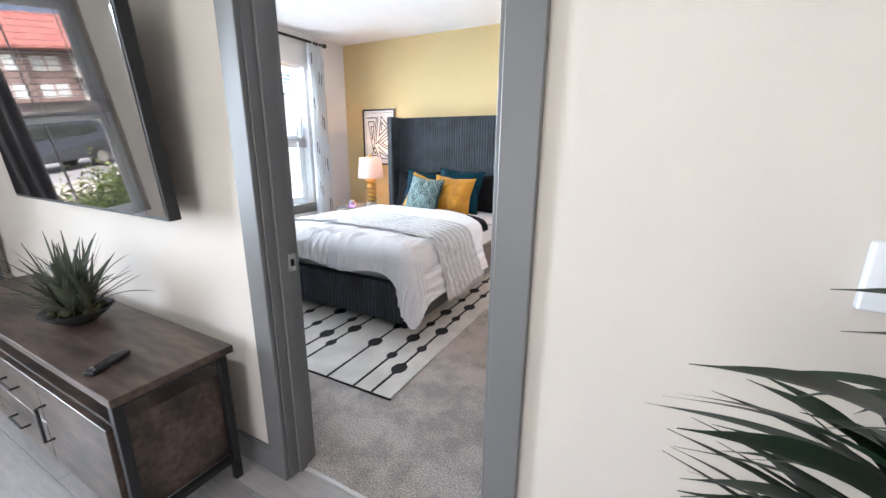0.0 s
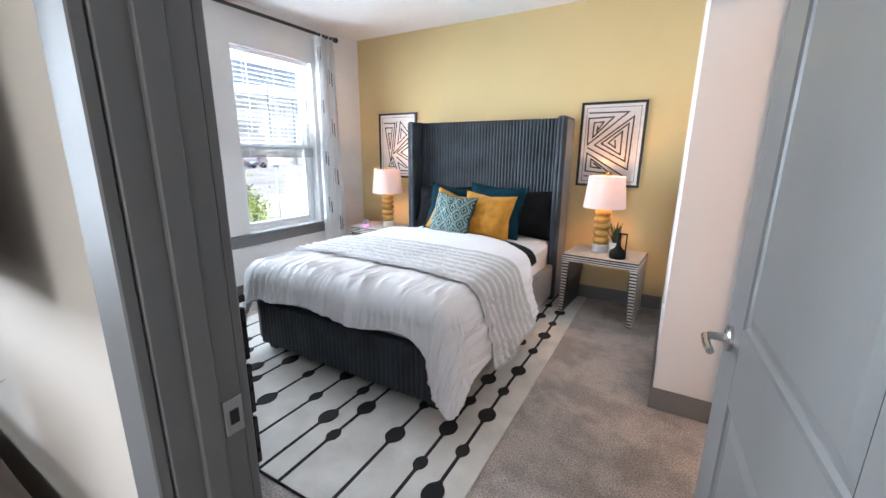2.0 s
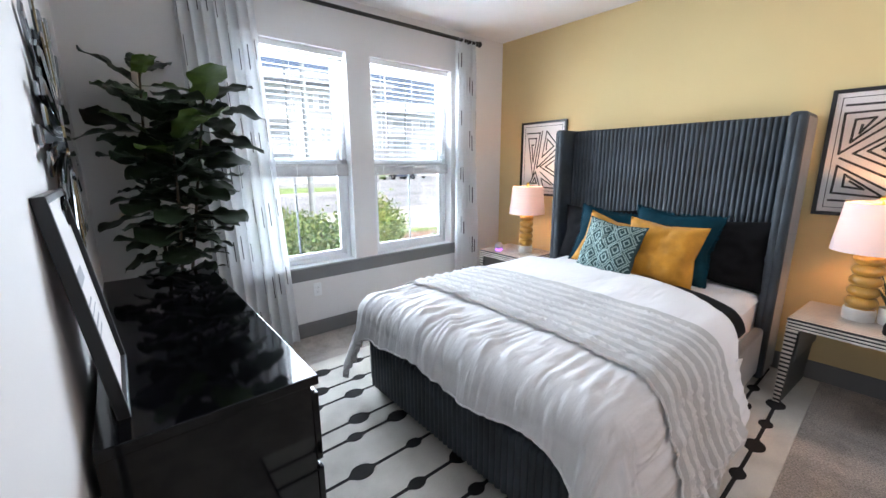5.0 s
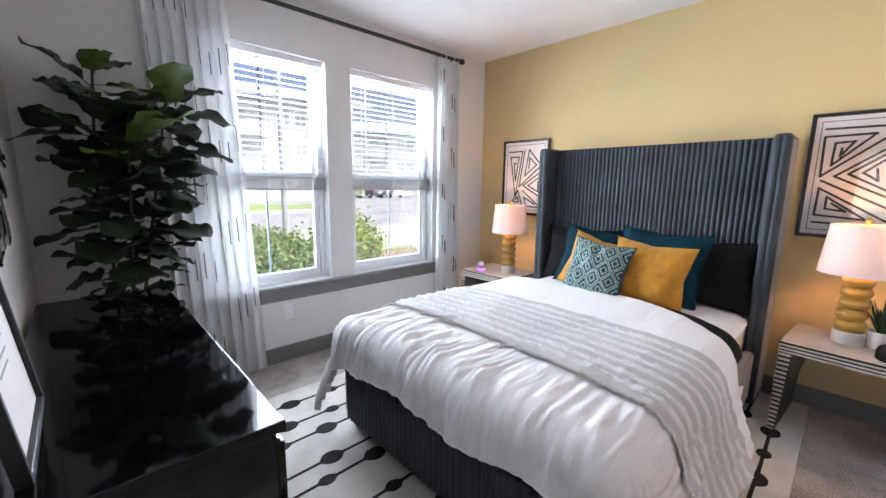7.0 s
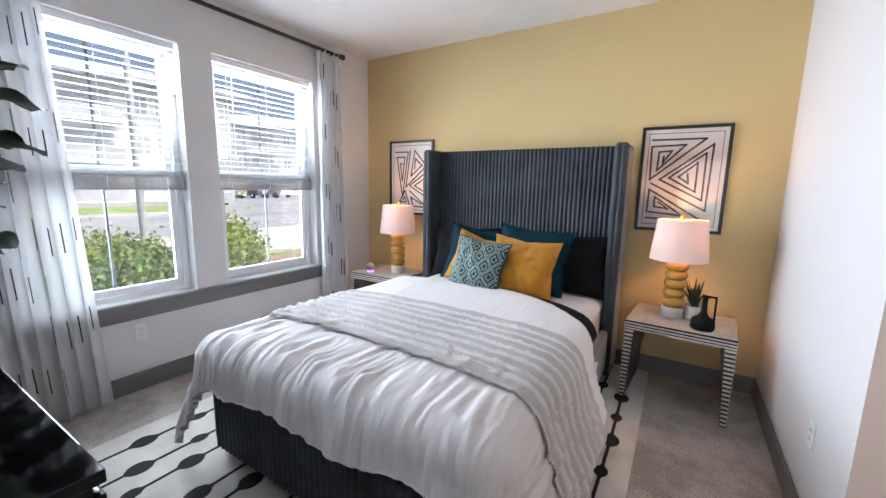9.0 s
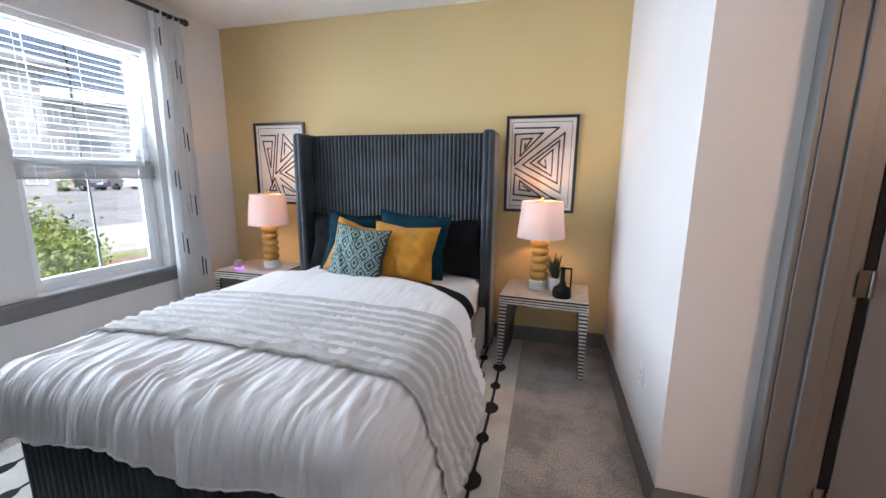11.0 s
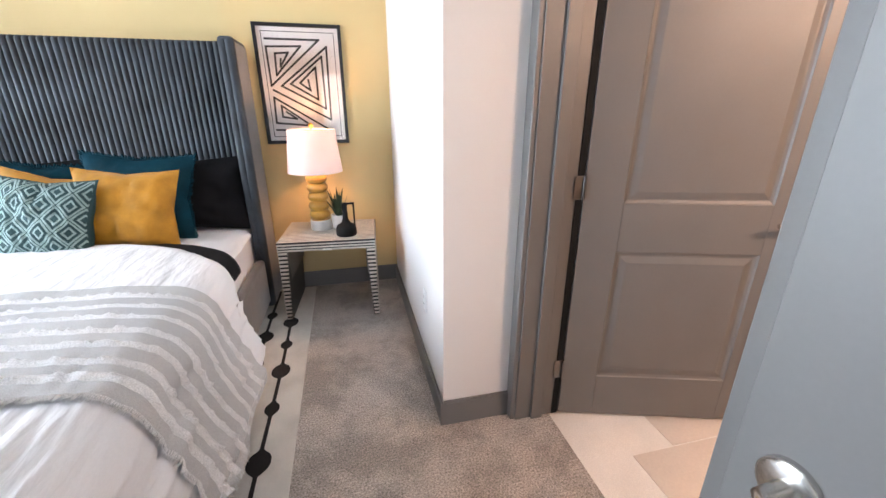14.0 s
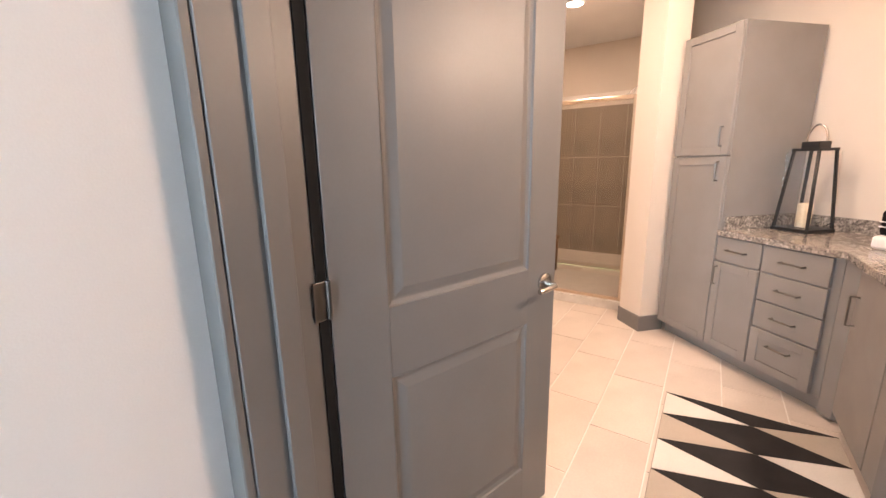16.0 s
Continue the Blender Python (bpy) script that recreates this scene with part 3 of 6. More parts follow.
band = part("blanket", sheet(60, 10, band_point), BLACK_CLOTH, smooth=True)
band.matrix_world = pose(*BED)
mod = band.modifiers.new("thick", "SOLIDIFY")
mod.thickness, mod.offset = 0.012, -1
tagged(band, "thin black blanket folded under the duvet's edge", "blanket")

# the striped throw, with raised tufts on its white stripes
throw = thing("throw_blanket", "grey and white striped woven throw laid across the bed", "throw", BED)
STRIPES = [0.0, 0.10, 0.155, 0.21, 0.26, 0.34, 0.385, 0.46, 0.505, 0.60, 0.64, 0.72, 0.76, 0.84, 0.885, 1.0]


def throw_point(u, v, lift):
    s = -0.99 + 2.23 * u
    y = 2.83 + 0.03 * math.sin(u * 5) + 0.65 * v + (0.04 * u - 0.10 * max(0, u - 0.72))
    return Vector(drape(s, y, 0.012 + lift, 0.9))


for k, (v0, v1) in enumerate(zip(STRIPES, STRIPES[1:])):
    white = k % 2 == 1
    bm = bmesh.new()
    nu, nv = 170, max(2, round((v1 - v0) * 60))
    grid = [[bm.verts.new(throw_point(i / nu, v0 + (v1 - v0) * j / nv, (0.006 + 0.022 * max(0, noise.noise((i * 0.9, j * 1.7 + k * 3, k))) if white and 0 < j < nv else 0.0))) for j in range(nv + 1)] for i in range(nu + 1)]
    for i in range(nu):
        for j in range(nv):
            bm.faces.new((grid[i][j], grid[i + 1][j], grid[i + 1][j + 1], grid[i][j + 1]))
    part("white_stripe" if white else "grey_stripe", bm, THREAD if white else THROW_GREY, throw, "tufted white stripe" if white else "flat woven grey stripe", smooth=True)
bm = bmesh.new()
rnd = random.Random(4)
for k in range(520):
    u = k / 520
    p = throw_point(u, 0.0, 0.002)
    q = throw_point(u, 0.02, 0.002)
    out = (p - q).normalized() * rnd.uniform(0.008, 0.018) + Vector((rnd.uniform(-0.008, 0.008), 0, rnd.uniform(-0.004, 0.006)))
    tube([q, p + out * 0.5, p + out], 0.0022, 3, bm=bm, taper=0.5)
for k in range(200):
    v = k / 200
    p, q = throw_point(1.0, v, 0.002), throw_point(0.99, v, 0.002)
    out = (p - q).normalized() * rnd.uniform(0.01, 0.028) + Vector((0, rnd.uniform(-0.008, 0.008), 0))
    tube([q, p + out * 0.5, p + out], 0.0022, 3, bm=bm, taper=0.5)
part("fringe", bm, THREAD, throw, "short white fringe")


def cushion(name, label, w, h, t, mat, at, turn, lean, spin=0, piping=0.0, seed=0, fringe=False, ear=0.17):
    """A filled square cushion standing on its lower edge: lean tips it back, spin turns it in its own plane."""
    ob = thing(name, label, "pillow", group="bed pillows")
    ob.matrix_world = pose(*at, 0, 0, turn) @ pose(0, 0, 0, -lean, 0, 0) @ pose(0, 0, h / 2, 0, spin, 0) @ pose(0, 0, -h / 2)

    def side(sgn):
        def f(u, v):
            a, b = 2 * u - 1, 2 * v - 1
            pinch = 1 - ear * (1 - abs(a * b)) * (abs(a) ** 3 + abs(b) ** 3) * 0.9
            body = max(0.0, (1 - abs(a) ** 3) * (1 - abs(b) ** 3)) ** 0.72
            n = 0.13 * noise.noise((a * 2.2 + seed, b * 2.2, sgn)) + 0.09 * noise.noise((a * 5 + seed, b * 4, sgn)) + 0.05 * noise.noise((a * 11 + seed, b * 5, sgn))
            return (a * w / 2 * pinch, sgn * (0.004 + t / 2 * body * (1 + n * 1.6)), h / 2 + b * h / 2 * pinch - 0.02 * t * body)
        return f
    bm = sheet(28, 28, side(-1))
    sheet(28, 28, side(1), bm=bm)
    bmesh.ops.remove_doubles(bm, verts=bm.verts, dist=0.009)
    part("cover", bm, mat, ob, smooth=True)
    rim = [side(0)(u, v) for u, v in [(k / 20, 0) for k in range(20)] + [(1, k / 20) for k in range(20)] + [(1 - k / 20, 1) for k in range(20)] + [(0, 1 - k / 20) for k in range(21)]]
    if piping:
        part("piping", tube(rim, piping, 6), mat, ob, smooth=True)
    if fringe:
        bm, rr = bmesh.new(), random.Random(seed)
        for k in range(len(rim) - 1):
            for f in (0.0, 0.5):
                p = Vector(rim[k]).lerp(Vector(rim[k + 1]), f)
                o = (p - Vector((0, 0, h / 2))).normalized()
                tube([p - o * 0.004, p + o * rr.uniform(0.012, 0.02) + Vector((0, rr.uniform(-.006, .006), rr.uniform(-.005, .005)))], 0.007, 5, bm=bm, taper=0.7)
        part("fringe", bm, mat, ob)
    return ob, side(-1)


cushion("pillow", "black cotton sham leaning on the headboard", 0.66, 0.48, 0.16, BLACK_CLOTH, (-1.72, 4.55, 0.60), 0, 12, seed=1)
cushion("pillow", "black cotton sham leaning on the headboard", 0.66, 0.48, 0.16, BLACK_CLOTH, (-2.60, 4.55, 0.60), 0, 12, seed=2)
cushion("cushion", "teal velvet cushion with a ruffled edge", 0.60, 0.51, 0.20, TEAL, (-1.975, 4.43, 0.605), -4, 15, 3, seed=3, fringe=True)
cushion("cushion", "teal velvet cushion with a ruffled edge", 0.54, 0.475, 0.20, TEAL, (-2.44, 4.44, 0.605), 5, 14, 6, seed=4, fringe=True)
cushion("cushion", "mustard velvet cushion with a flat flange edge", 0.53, 0.45, 0.21, MUSTARD, (-1.975, 4.27, 0.60), -3, 16, 3, piping=0.004, seed=5)
cushion("cushion", "mustard velvet cushion with a flat flange edge", 0.45, 0.43, 0.16, MUSTARD, (-2.37, 4.33, 0.605), 8, 16, 14, piping=0.004, seed=6)
pat, face = cushion("cushion", "green cushion with a pale interlocking diamond pattern", 0.47, 0.445, 0.19, PATTERN_DARK, (-2.28, 4.13, 0.60), -5, 19, 5, seed=7)


def on_face(points, width, lift=0.0018):
    """A ribbon laid on the cushion's front along points of (u, v)."""
    bm = bmesh.new()
    for (u0, v0), (u1, v1) in zip(points, points[1:]):
        d = Vector((u1 - u0, v1 - v0)).normalized() * 0.5 * width
        n = Vector((-d.y, d.x))
        steps = 6
        prev = None
        for k in range(steps + 1):
            f = k / steps
            c = Vector((u0, v0)).lerp(Vector((u1, v1)), f) + (-d if k == 0 else d if k == steps else Vector((0, 0)))
            pair = []
            for sgn in (-1, 1):
                q = c + n * sgn
                p = face(min(0.985, max(0.015, q.x)), min(0.985, max(0.015, q.y)))
                pair.append(bm.verts.new((p[0], p[1] - lift, p[2])))
            if prev:
                bm.faces.new((prev[0], prev[1], pair[1], pair[0]))
            prev = pair
    return bm


bm = None
for i in range(-1, 6):
    for j in range(-1, 7):
        cu, cv = 0.10 + 0.25 * i + (0.125 if j % 2 else 0), 0.05 + 0.158 * j
        for r in (0.108, 0.050):
            pts = [(cu - r, cv), (cu, cv + r * 1.25), (cu + r, cv), (cu, cv - r * 1.25), (cu - r, cv)]
            pts = [(p, q) for p, q in pts]
            if -0.02 <= cu <= 1.02 and -0.02 <= cv <= 1.02:
                bm = merge(bm, on_face(pts, 0.019))
part("embroidery", bm, PATTERN_LIGHT, pat, "pale green diamond embroidery")

# ---- rug ----
RUG = material("cream_rug_pile", (0.74, 0.705, 0.65), 0.95, grain=0.2, grain_scale=380, stain=0.1, stain_scale=5, bump=0.8, bump_scale=320)
RUG_BORDER = material("rug_edge_pile", (0.46, 0.41, 0.34), 0.95, grain=0.2, grain_scale=380, stain=0.1, stain_scale=5, bump=0.8)
RUG_BLACK = material("black_rug_pile", (0.018, 0.016, 0.017), 0.95, grain=0.3, grain_scale=380, stain=0.2, stain_scale=8, bump=0.8)
rug = thing("rug", "cream wool rug with black beaded lines, under the bed", "rug", (-1.062, 1.825, 0), 0.6)
part("field", box(-2.44, 0, 0.0, 0, 3.05, 0.011, bevel=0.004), RUG, rug)
part("binding", box(-2.445, -0.006, 0.0, 0.004, 0.006, 0.010, bevel=0.003), RUG_BLACK, rug, "dark bound end")
for k, lx in enumerate((-0.130, -0.262, -0.468, -0.735, -0.865, -1.065, -1.29, -1.53, -1.655, -1.90, -2.06, -2.28)):
    bm = bmesh.new()
    rr = random.Random(40 + k)
    y, side_l, side_r = 0.0, [], []
    beads, yb, n = [], 0.30 + 0.25 * ((k * 0.37) % 1) - (0.0 if k else 0.02), k
    while yb < 2.9:
        big = n % 2 == 0
        beads.append((yb, 0.047 if big else 0.033, 0.068 if big else 0.05))
        yb += rr.uniform(0.25, 0.31)
        n += 1
    pts = [i * 0.0125 for i in range(int(3.02 / 0.0125) + 1)]
    for py in pts:
        w = 0.0085
        for c, hw, hl in beads:
            q = abs(py - c) / hl
            if q < 1:
                w = max(w, hw * (1 - q ** 2.6))
        wob = 0.004 * math.sin(py * 4 + k)
        side_l.append((lx + wob - w, py)), side_r.append((lx + wob + w, py))
    lv = [[bm.verts.new((p[0], p[1], z)) for p in side_l] for z in (0.009, 0.0125)]
    rv = [[bm.verts.new((p[0], p[1], z)) for p in side_r] for z in (0.009, 0.0125)]
    for i in range(len(pts) - 1):
        bm.faces.new((lv[1][i], rv[1][i], rv[1][i + 1], lv[1][i + 1]))
        bm.faces.new((lv[0][i], lv[1][i], lv[1][i + 1], lv[0][i + 1]))
        bm.faces.new((rv[1][i], rv[0][i], rv[0][i + 1], rv[1][i + 1]))
    part("beaded_line", bm, RUG_BLACK, rug, "black line with oval beads")

# ---- nightstands ----
BONE = material("bone_inlay", (0.66, 0.60, 0.53), 0.4, grain=0.12, grain_scale=140, stain=0.12, stain_scale=12)
INLAY_DARK = material("dark_inlay", (0.014, 0.012, 0.012), 0.4, grain=0.2, grain_scale=140, stain=0.15)


GREY_LINING = material("grey_painted_lining", (0.20, 0.19, 0.17), 0.6, grain=0.1, stain=0.1)


def nightstand(at, turn):
    ob = thing("nightstand", "bone-inlay nightstand with black and white stripes and tapered slab sides", "nightstand", at, turn, group="pair of nightstands")
    w, d, h = 0.61, 0.49, 0.552
    part("tabletop", box(-w / 2, 0, h - 0.022, w / 2, d, h - 0.002, bevel=0.002, segments=1), INLAY_DARK, ob)
    part("apron", box(-w / 2 + 0.004, 0.004, h - 0.062, w / 2 - 0.004, d - 0.004, h - 0.022), INLAY_DARK, ob)
    n = 16
    for k in range(n):
        y0 = d * k / n
        part("top_strip", box(-w / 2 + 0.002, y0 + 0.0068, h - 0.0024, w / 2 - 0.002, y0 + d / n - 0.0052, h, bevel=0.0006, segments=1), BONE, ob)
    for z in (h - 0.018, h - 0.038, h - 0.056):
        part("edge_strip", box(-w / 2 - 0.0012, -0.0012, z - 0.0045, w / 2 + 0.0012, 0.006, z + 0.0045), BONE, ob)
        for s in (-1, 1):
            part("edge_strip", box(min(s * (w / 2 + 0.0012), s * (w / 2 - 0.006)), 0.007, z - 0.0045, max(s * (w / 2 + 0.0012), s * (w / 2 - 0.006)), d, z + 0.0045), BONE, ob)
    for sx in (-1, 1):
        xo, hl = sx * (w / 2 - 0.002), h - 0.062

        def foot(z, out=0.0, inner=0.0):
            wl = 0.034 + 0.026 * z / hl
            xa, xb = sorted((xo + sx * out, xo - sx * (wl + inner)))
            return [(xa, 0.002 - out, z), (xb, 0.002 - out, z), (xb, d - 0.004, z), (xa, d - 0.004, z)]

        def taper(z0, z1, out, inner=0.0):
            own = bmesh.new()
            lo, hi = [own.verts.new(p) for p in foot(z0, out, inner)], [own.verts.new(p) for p in foot(z1, out, inner)]
            own.faces.new(lo[::-1]), own.faces.new(hi)
            for i in range(4):
                own.faces.new((lo[i], lo[(i + 1) % 4], hi[(i + 1) % 4], hi[i]))
            return own
        part("side_panel", taper(0.0, hl, 0.0), INLAY_DARK, ob)
        for k in range(18):
            z0 = hl * (2 * k + 0.55) / 36
            part("side_strip", taper(z0, z0 + hl / 36 * 1.05, 0.0009, -0.003), BONE, ob)
        xi = xo - sx * 0.0605
        part("lining", box(min(xi, xi - sx * 0.002), 0.012, 0.30, max(xi, xi - sx * 0.002), d - 0.012, hl), GREY_LINING, ob, "plain grey inner face")
    part("pull", box(-0.03, -0.014, h - 0.06, 0.03, -0.001, h - 0.052, bevel=0.002, segments=1), BONE, ob)
    return ob


ns = nightstand((-0.943, 4.345, 0.0), -4)
copy_thing(ns, pose(-3.46, 4.348, 0.0))

# ---- table lamps ----
LAMP_WOOD = material("mustard_ceramic", (0.50, 0.27, 0.05), 0.3, grain=0.08, grain_scale=60, stain=0.15, stain_scale=9, coat=0.3)
MARBLE = material("white_marble", (0.70, 0.68, 0.65), 0.4, grain=0.05, stain=0.08, stain_scale=12)
BRASS = material("gold_brass", (0.75, 0.48, 0.14), 0.3, metal=1.0, stain=0.05)


def shade_material():
    m = material("white_lamp_shade", (0.82, 0.75, 0.73), 0.9, grain=0.05, grain_scale=500, stain=0.03)
    nt = m.node_tree
    tr, mix = nt.nodes.new("ShaderNodeBsdfTranslucent"), nt.nodes.new("ShaderNodeMixShader")
    tr.inputs[0].default_value = (0.66, 0.62, 0.70, 1)
    mix.inputs[0].default_value = 0.36
    nt.links.new(nt.nodes["Principled BSDF"].outputs[0], mix.inputs[1])
    nt.links.new(tr.outputs[0], mix.inputs[2])
    nt.links.new(mix.outputs[0], nt.nodes["Material Output"].inputs["Surface"])
    return m


SHADE = shade_material()
BULB = emitter("warm_bulb", (1.0, 0.62, 0.30), 12.0)


def table_lamp(at):
    ob = thing("table_lamp", "lit table lamp with ringed mustard base and white shade", "lamp", at, group="bedside lamps")
    part("foot", lathe([(0, 0), (0.066, 0), (0.069, 0.004), (0.069, 0.064), (0.064, 0.069), (0, 0.069)], 40), MARBLE, ob, "white marble foot", smooth=True)
    prof = [(0, 0.069), (0.062, 0.069)]
    for k in range(5):
        z = 0.074 + k * 0.062
        for f in range(9):
            prof.append((0.050 + 0.020 * math.sin(math.pi * f / 8) ** 0.8, z + 0.062 * f / 8))
    prof += [(0.045, 0.387), (0, 0.387)]
    part("stem", lathe(prof, 40), LAMP_WOOD, ob, "ringed mustard column", smooth=True)
    part("neck", lathe([(0, 0.385), (0.012, 0.385), (0.012, 0.465), (0.018, 0.470), (0.018, 0.505), (0, 0.505)], 16), BRASS, ob, smooth=True)
    sh = lathe([(0.176, 0.395), (0.148, 0.665), (0.146, 0.665), (0.174, 0.395), (0.176, 0.395)], 48)
    sh_ob = part("shade", sh, SHADE, ob, "white fabric drum shade", smooth=True)
    sp = None
    for k in range(3):
        a = k * 2.0944
        sp = tube([(0, 0, 0.66), (0.146 * math.cos(a), 0.146 * math.sin(a), 0.66)], 0.002, 6, bm=sp)
    part("spider", sp, BRASS, sh_ob)
    part("finial", lathe([(0, 0.655), (0.006, 0.655), (0.006, 0.675), (0.014, 0.683), (0.016, 0.693), (0.010, 0.703), (0, 0.707)], 16), BRASS, ob, "gold finial", smooth=True)
    part("bulb", lathe([(0, 0.505), (0.014, 0.51), (0.030, 0.555), (0.022, 0.585), (0, 0.597)], 16), BULB, ob, smooth=True)
    ld = bpy.data.lights.new("lamp_glow", "POINT")
    ld.energy, ld.color, ld.shadow_soft_size = LAMP_W, (1.0, 0.47, 0.17), 0.035
    lo = new("lamp_glow", ld)
    lo.location = (at[0], at[1], at[2] + 0.56)
    return ob


LAMP_W = 9.5
table_lamp((-0.985, 4.64, 0.552))
table_lamp((-3.37, 4.62, 0.552))

# ---- framed prints ----
PAPER = material("print_paper", (0.80, 0.77, 0.76), 0.8, grain=0.02, stain=0.01)
INK = material("black_ink", (0.012, 0.012, 0.012), 0.7, stain=0.05)
FRAME_BLACK = material("black_frame", (0.009, 0.009, 0.01), 0.35, stain=0.1)


def ribbon_lines(lines, w, h, width):
    """Brush lines over a w by h sheet, x across and z up, from fractions with z down."""
    bm = None
    for line in lines:
        pts = [(p * w, (1 - q) * h) for p, q in line]
        for (x0, z0), (x1, z1) in zip(pts, pts[1:]):
            d = Vector((x1 - x0, z1 - z0)).normalized()
            n = Vector((-d.y, d.x)) * width / 2
            d = d * width * 0.45
            own = bmesh.new()
            vs = [own.verts.new((x, 0, z)) for x, z in ((x0 - d.x + n.x, z0 - d.y + n.y), (x0 - d.x - n.x, z0 - d.y - n.y), (x1 + d.x - n.x, z1 + d.y - n.y), (x1 + d.x + n.x, z1 + d.y + n.y))]
            own.faces.new(vs)
            bm = merge(bm, own)
    return bm


def framed_print(at, w, h, lines, glazed=True):
    ob = thing("framed_print", "black-framed print of black angular spirals on white", "picture", at, group="pair of prints")
    f = None
    for b in ((0, 0, 0.022, h), (w - 0.022, 0, w, h), (0.022, 0, w - 0.022, 0.022), (0.022, h - 0.022, w - 0.022, h)):
        f = box(b[0], 0, b[1], b[2], 0.024, b[3], bevel=0.002, bm=f, segments=1)
    part("frame", f, FRAME_BLACK, ob)
    part("paper", box(0.02, 0.012, 0.02, w - 0.02, 0.022, h - 0.02), PAPER, ob)
    m = 0.047
    bm = None
    for b in ((m, m, m + 0.004, h - m), (w - m - 0.004, m, w - m, h - m), (m, m, w - m, m + 0.004), (m, h - m - 0.004, w - m, h - m)):
        bm = box(b[0], 0.0114, b[1], b[2], 0.0124, b[3], bm=bm)
    part("border_line", bm, INK, ob)
    bm = ribbon_lines(lines, w - 2 * m, h - 2 * m, 0.0125)
    bmesh.ops.translate(bm, vec=(m, 0.0112, m), verts=bm.verts)
    part("drawing", bm, INK, ob, "black brush lines in angular spirals")
    if not glazed:
        return ob
    g = part("glazing", box(0.021, 0.0065, 0.021, w - 0.021, 0.0085, h - 0.021), PANE, ob, "clear glass")
    g.visible_shadow = False
    return ob


framed_print((-1.30, 4.893, 1.11), 0.55, 0.752, [
    [(.05, .07), (.78, .07), (.06, .50), (.05, .14), (.52, .13), (.15, .40), (.16, .20), (.34, .19), (.22, .32), (.23, .25)],
    [(.08, .54), (.86, .83), (.88, .13), (.20, .50), (.80, .72), (.80, .22), (.33, .48), (.70, .63), (.70, .32), (.46, .47), (.60, .54), (.58, .44)],
    [(.05, .93), (.84, .94), (.07, .61), (.06, .86), (.56, .89), (.16, .69), (.16, .80), (.36, .82), (.22, .75)]])
framed_print((-3.70, 4.893, 1.11), 0.55, 0.752, [
    [(.06, .10), (.42, .10), (.26, .80), (.10, .18), (.33, .18), (.25, .55), (.20, .28), (.26, .28)],
    [(.48, .08), (.36, .64), (.92, .32), (.60, .08), (.50, .47), (.80, .31), (.62, .20), (.60, .36)],
    [(.95, .40), (.46, .62), (.95, .80), (.93, .48), (.60, .62), (.86, .71), (.85, .56)],
    [(.10, .92), (.46, .93), (.33, .70), (.18, .88), (.37, .88), (.32, .79), (.27, .85)],
    [(.46, .70), (.94, .95), (.56, .94), (.50, .80), (.78, .90)]], False)

# ---- dresser ----
dresser = thing("dresser", "glossy black lacquered six-drawer dresser", "dresser", (-3.53, 1.335, 0))
DW, DD, DH = 1.62, 0.493, 0.84
part("carcass", box(0.0, 0.0, 0.02, DW, DD - 0.02, DH - 0.03, bevel=0.002, segments=1), BLACK_GLOSS, dresser)
part("dresser_top", box(-0.004, 0.0, DH - 0.03, DW + 0.004, DD + 0.002, DH, bevel=0.003), BLACK_GLOSS, dresser, "mirror-glossy black top")
for col in (0, 1):
    for row in range(3):
        x0, x1 = 0.006 + col * DW / 2, DW / 2 - 0.004 + col * DW / 2
        z1 = DH - 0.058 - row * 0.252
        d = part("drawer", box(x0, DD - 0.019, z1 - 0.226, x1, DD + 0.001, z1, bevel=0.003), BLACK_GLOSS, dresser)
        part("drawer_lip", box(x0 + 0.01, DD - 0.014, z1 + 0.001, x1 - 0.01, DD - 0.006, z1 + 0.006, bevel=0.001, segments=1), NICKEL, d, "pale metal finger rail")
part("plinth", box(0.02, 0.02, 0.0, DW - 0.02, DD - 0.05, 0.021), BLACK_GLOSS, dresser)

# ---- fiddle-leaf fig in the corner ----
LEAF = material("fig_leaf", (0.022, 0.042, 0.016), 0.42, grain=0.15, grain_scale=80, stain=0.25, stain_scale=14, bump=0.15, bump_scale=60)
LEAF_NEW = material("young_fig_leaf", (0.10, 0.17, 0.03), 0.4, grain=0.1, grain_scale=80, stain=0.2, stain_scale=14)
BARK = material("fig_bark", (0.10, 0.075, 0.05), 0.85, grain=0.4, grain_scale=120, stain=0.2, bump=0.8)
SOIL = material("potting_soil", (0.03, 0.022, 0.016), 1.0, grain=0.6, grain_scale=90, bump=1.0)
POT = material("grey_pot", (0.16, 0.155, 0.15), 0.6, grain=0.15, stain=0.15)


def fig_leaf(length, width, sag, seed):
    """A fiddle-shaped leaf along +x from the origin, waved at its rim."""
    def f(u, v):
        w = width / 2 * (0.18 + 0.82 * math.sin(math.pi * min(1.0, 0.06 + 0.80 * u ** 0.9)) ** 0.8) * (1 - 0.30 * math.exp(-((u - 0.38) / 0.12) ** 2)) * (1 - max(0, u - 0.86) ** 2 * 38)
        a = 2 * v - 1
        wave = 0.012 * math.sin(u * 13 + seed + a * 2) * a * a
        return (length * u, a * w, -sag * u * u + 0.16 * w * abs(a) + wave + 0.004 * math.sin(u * 40) * abs(a))
    bm = sheet(14, 6, f)
    me = bpy.data.meshes.new("leaf")
    tube([(-0.05, 0, 0.0), (0.0, 0, 0.0), (length * 0.5, 0, -sag * 0.25 + 0.002)], 0.0028, 4, bm=bm, taper=0.4)
    bm.to_mesh(me)
    bm.free()
    for p in me.polygons:
        p.use_smooth = True
    return me


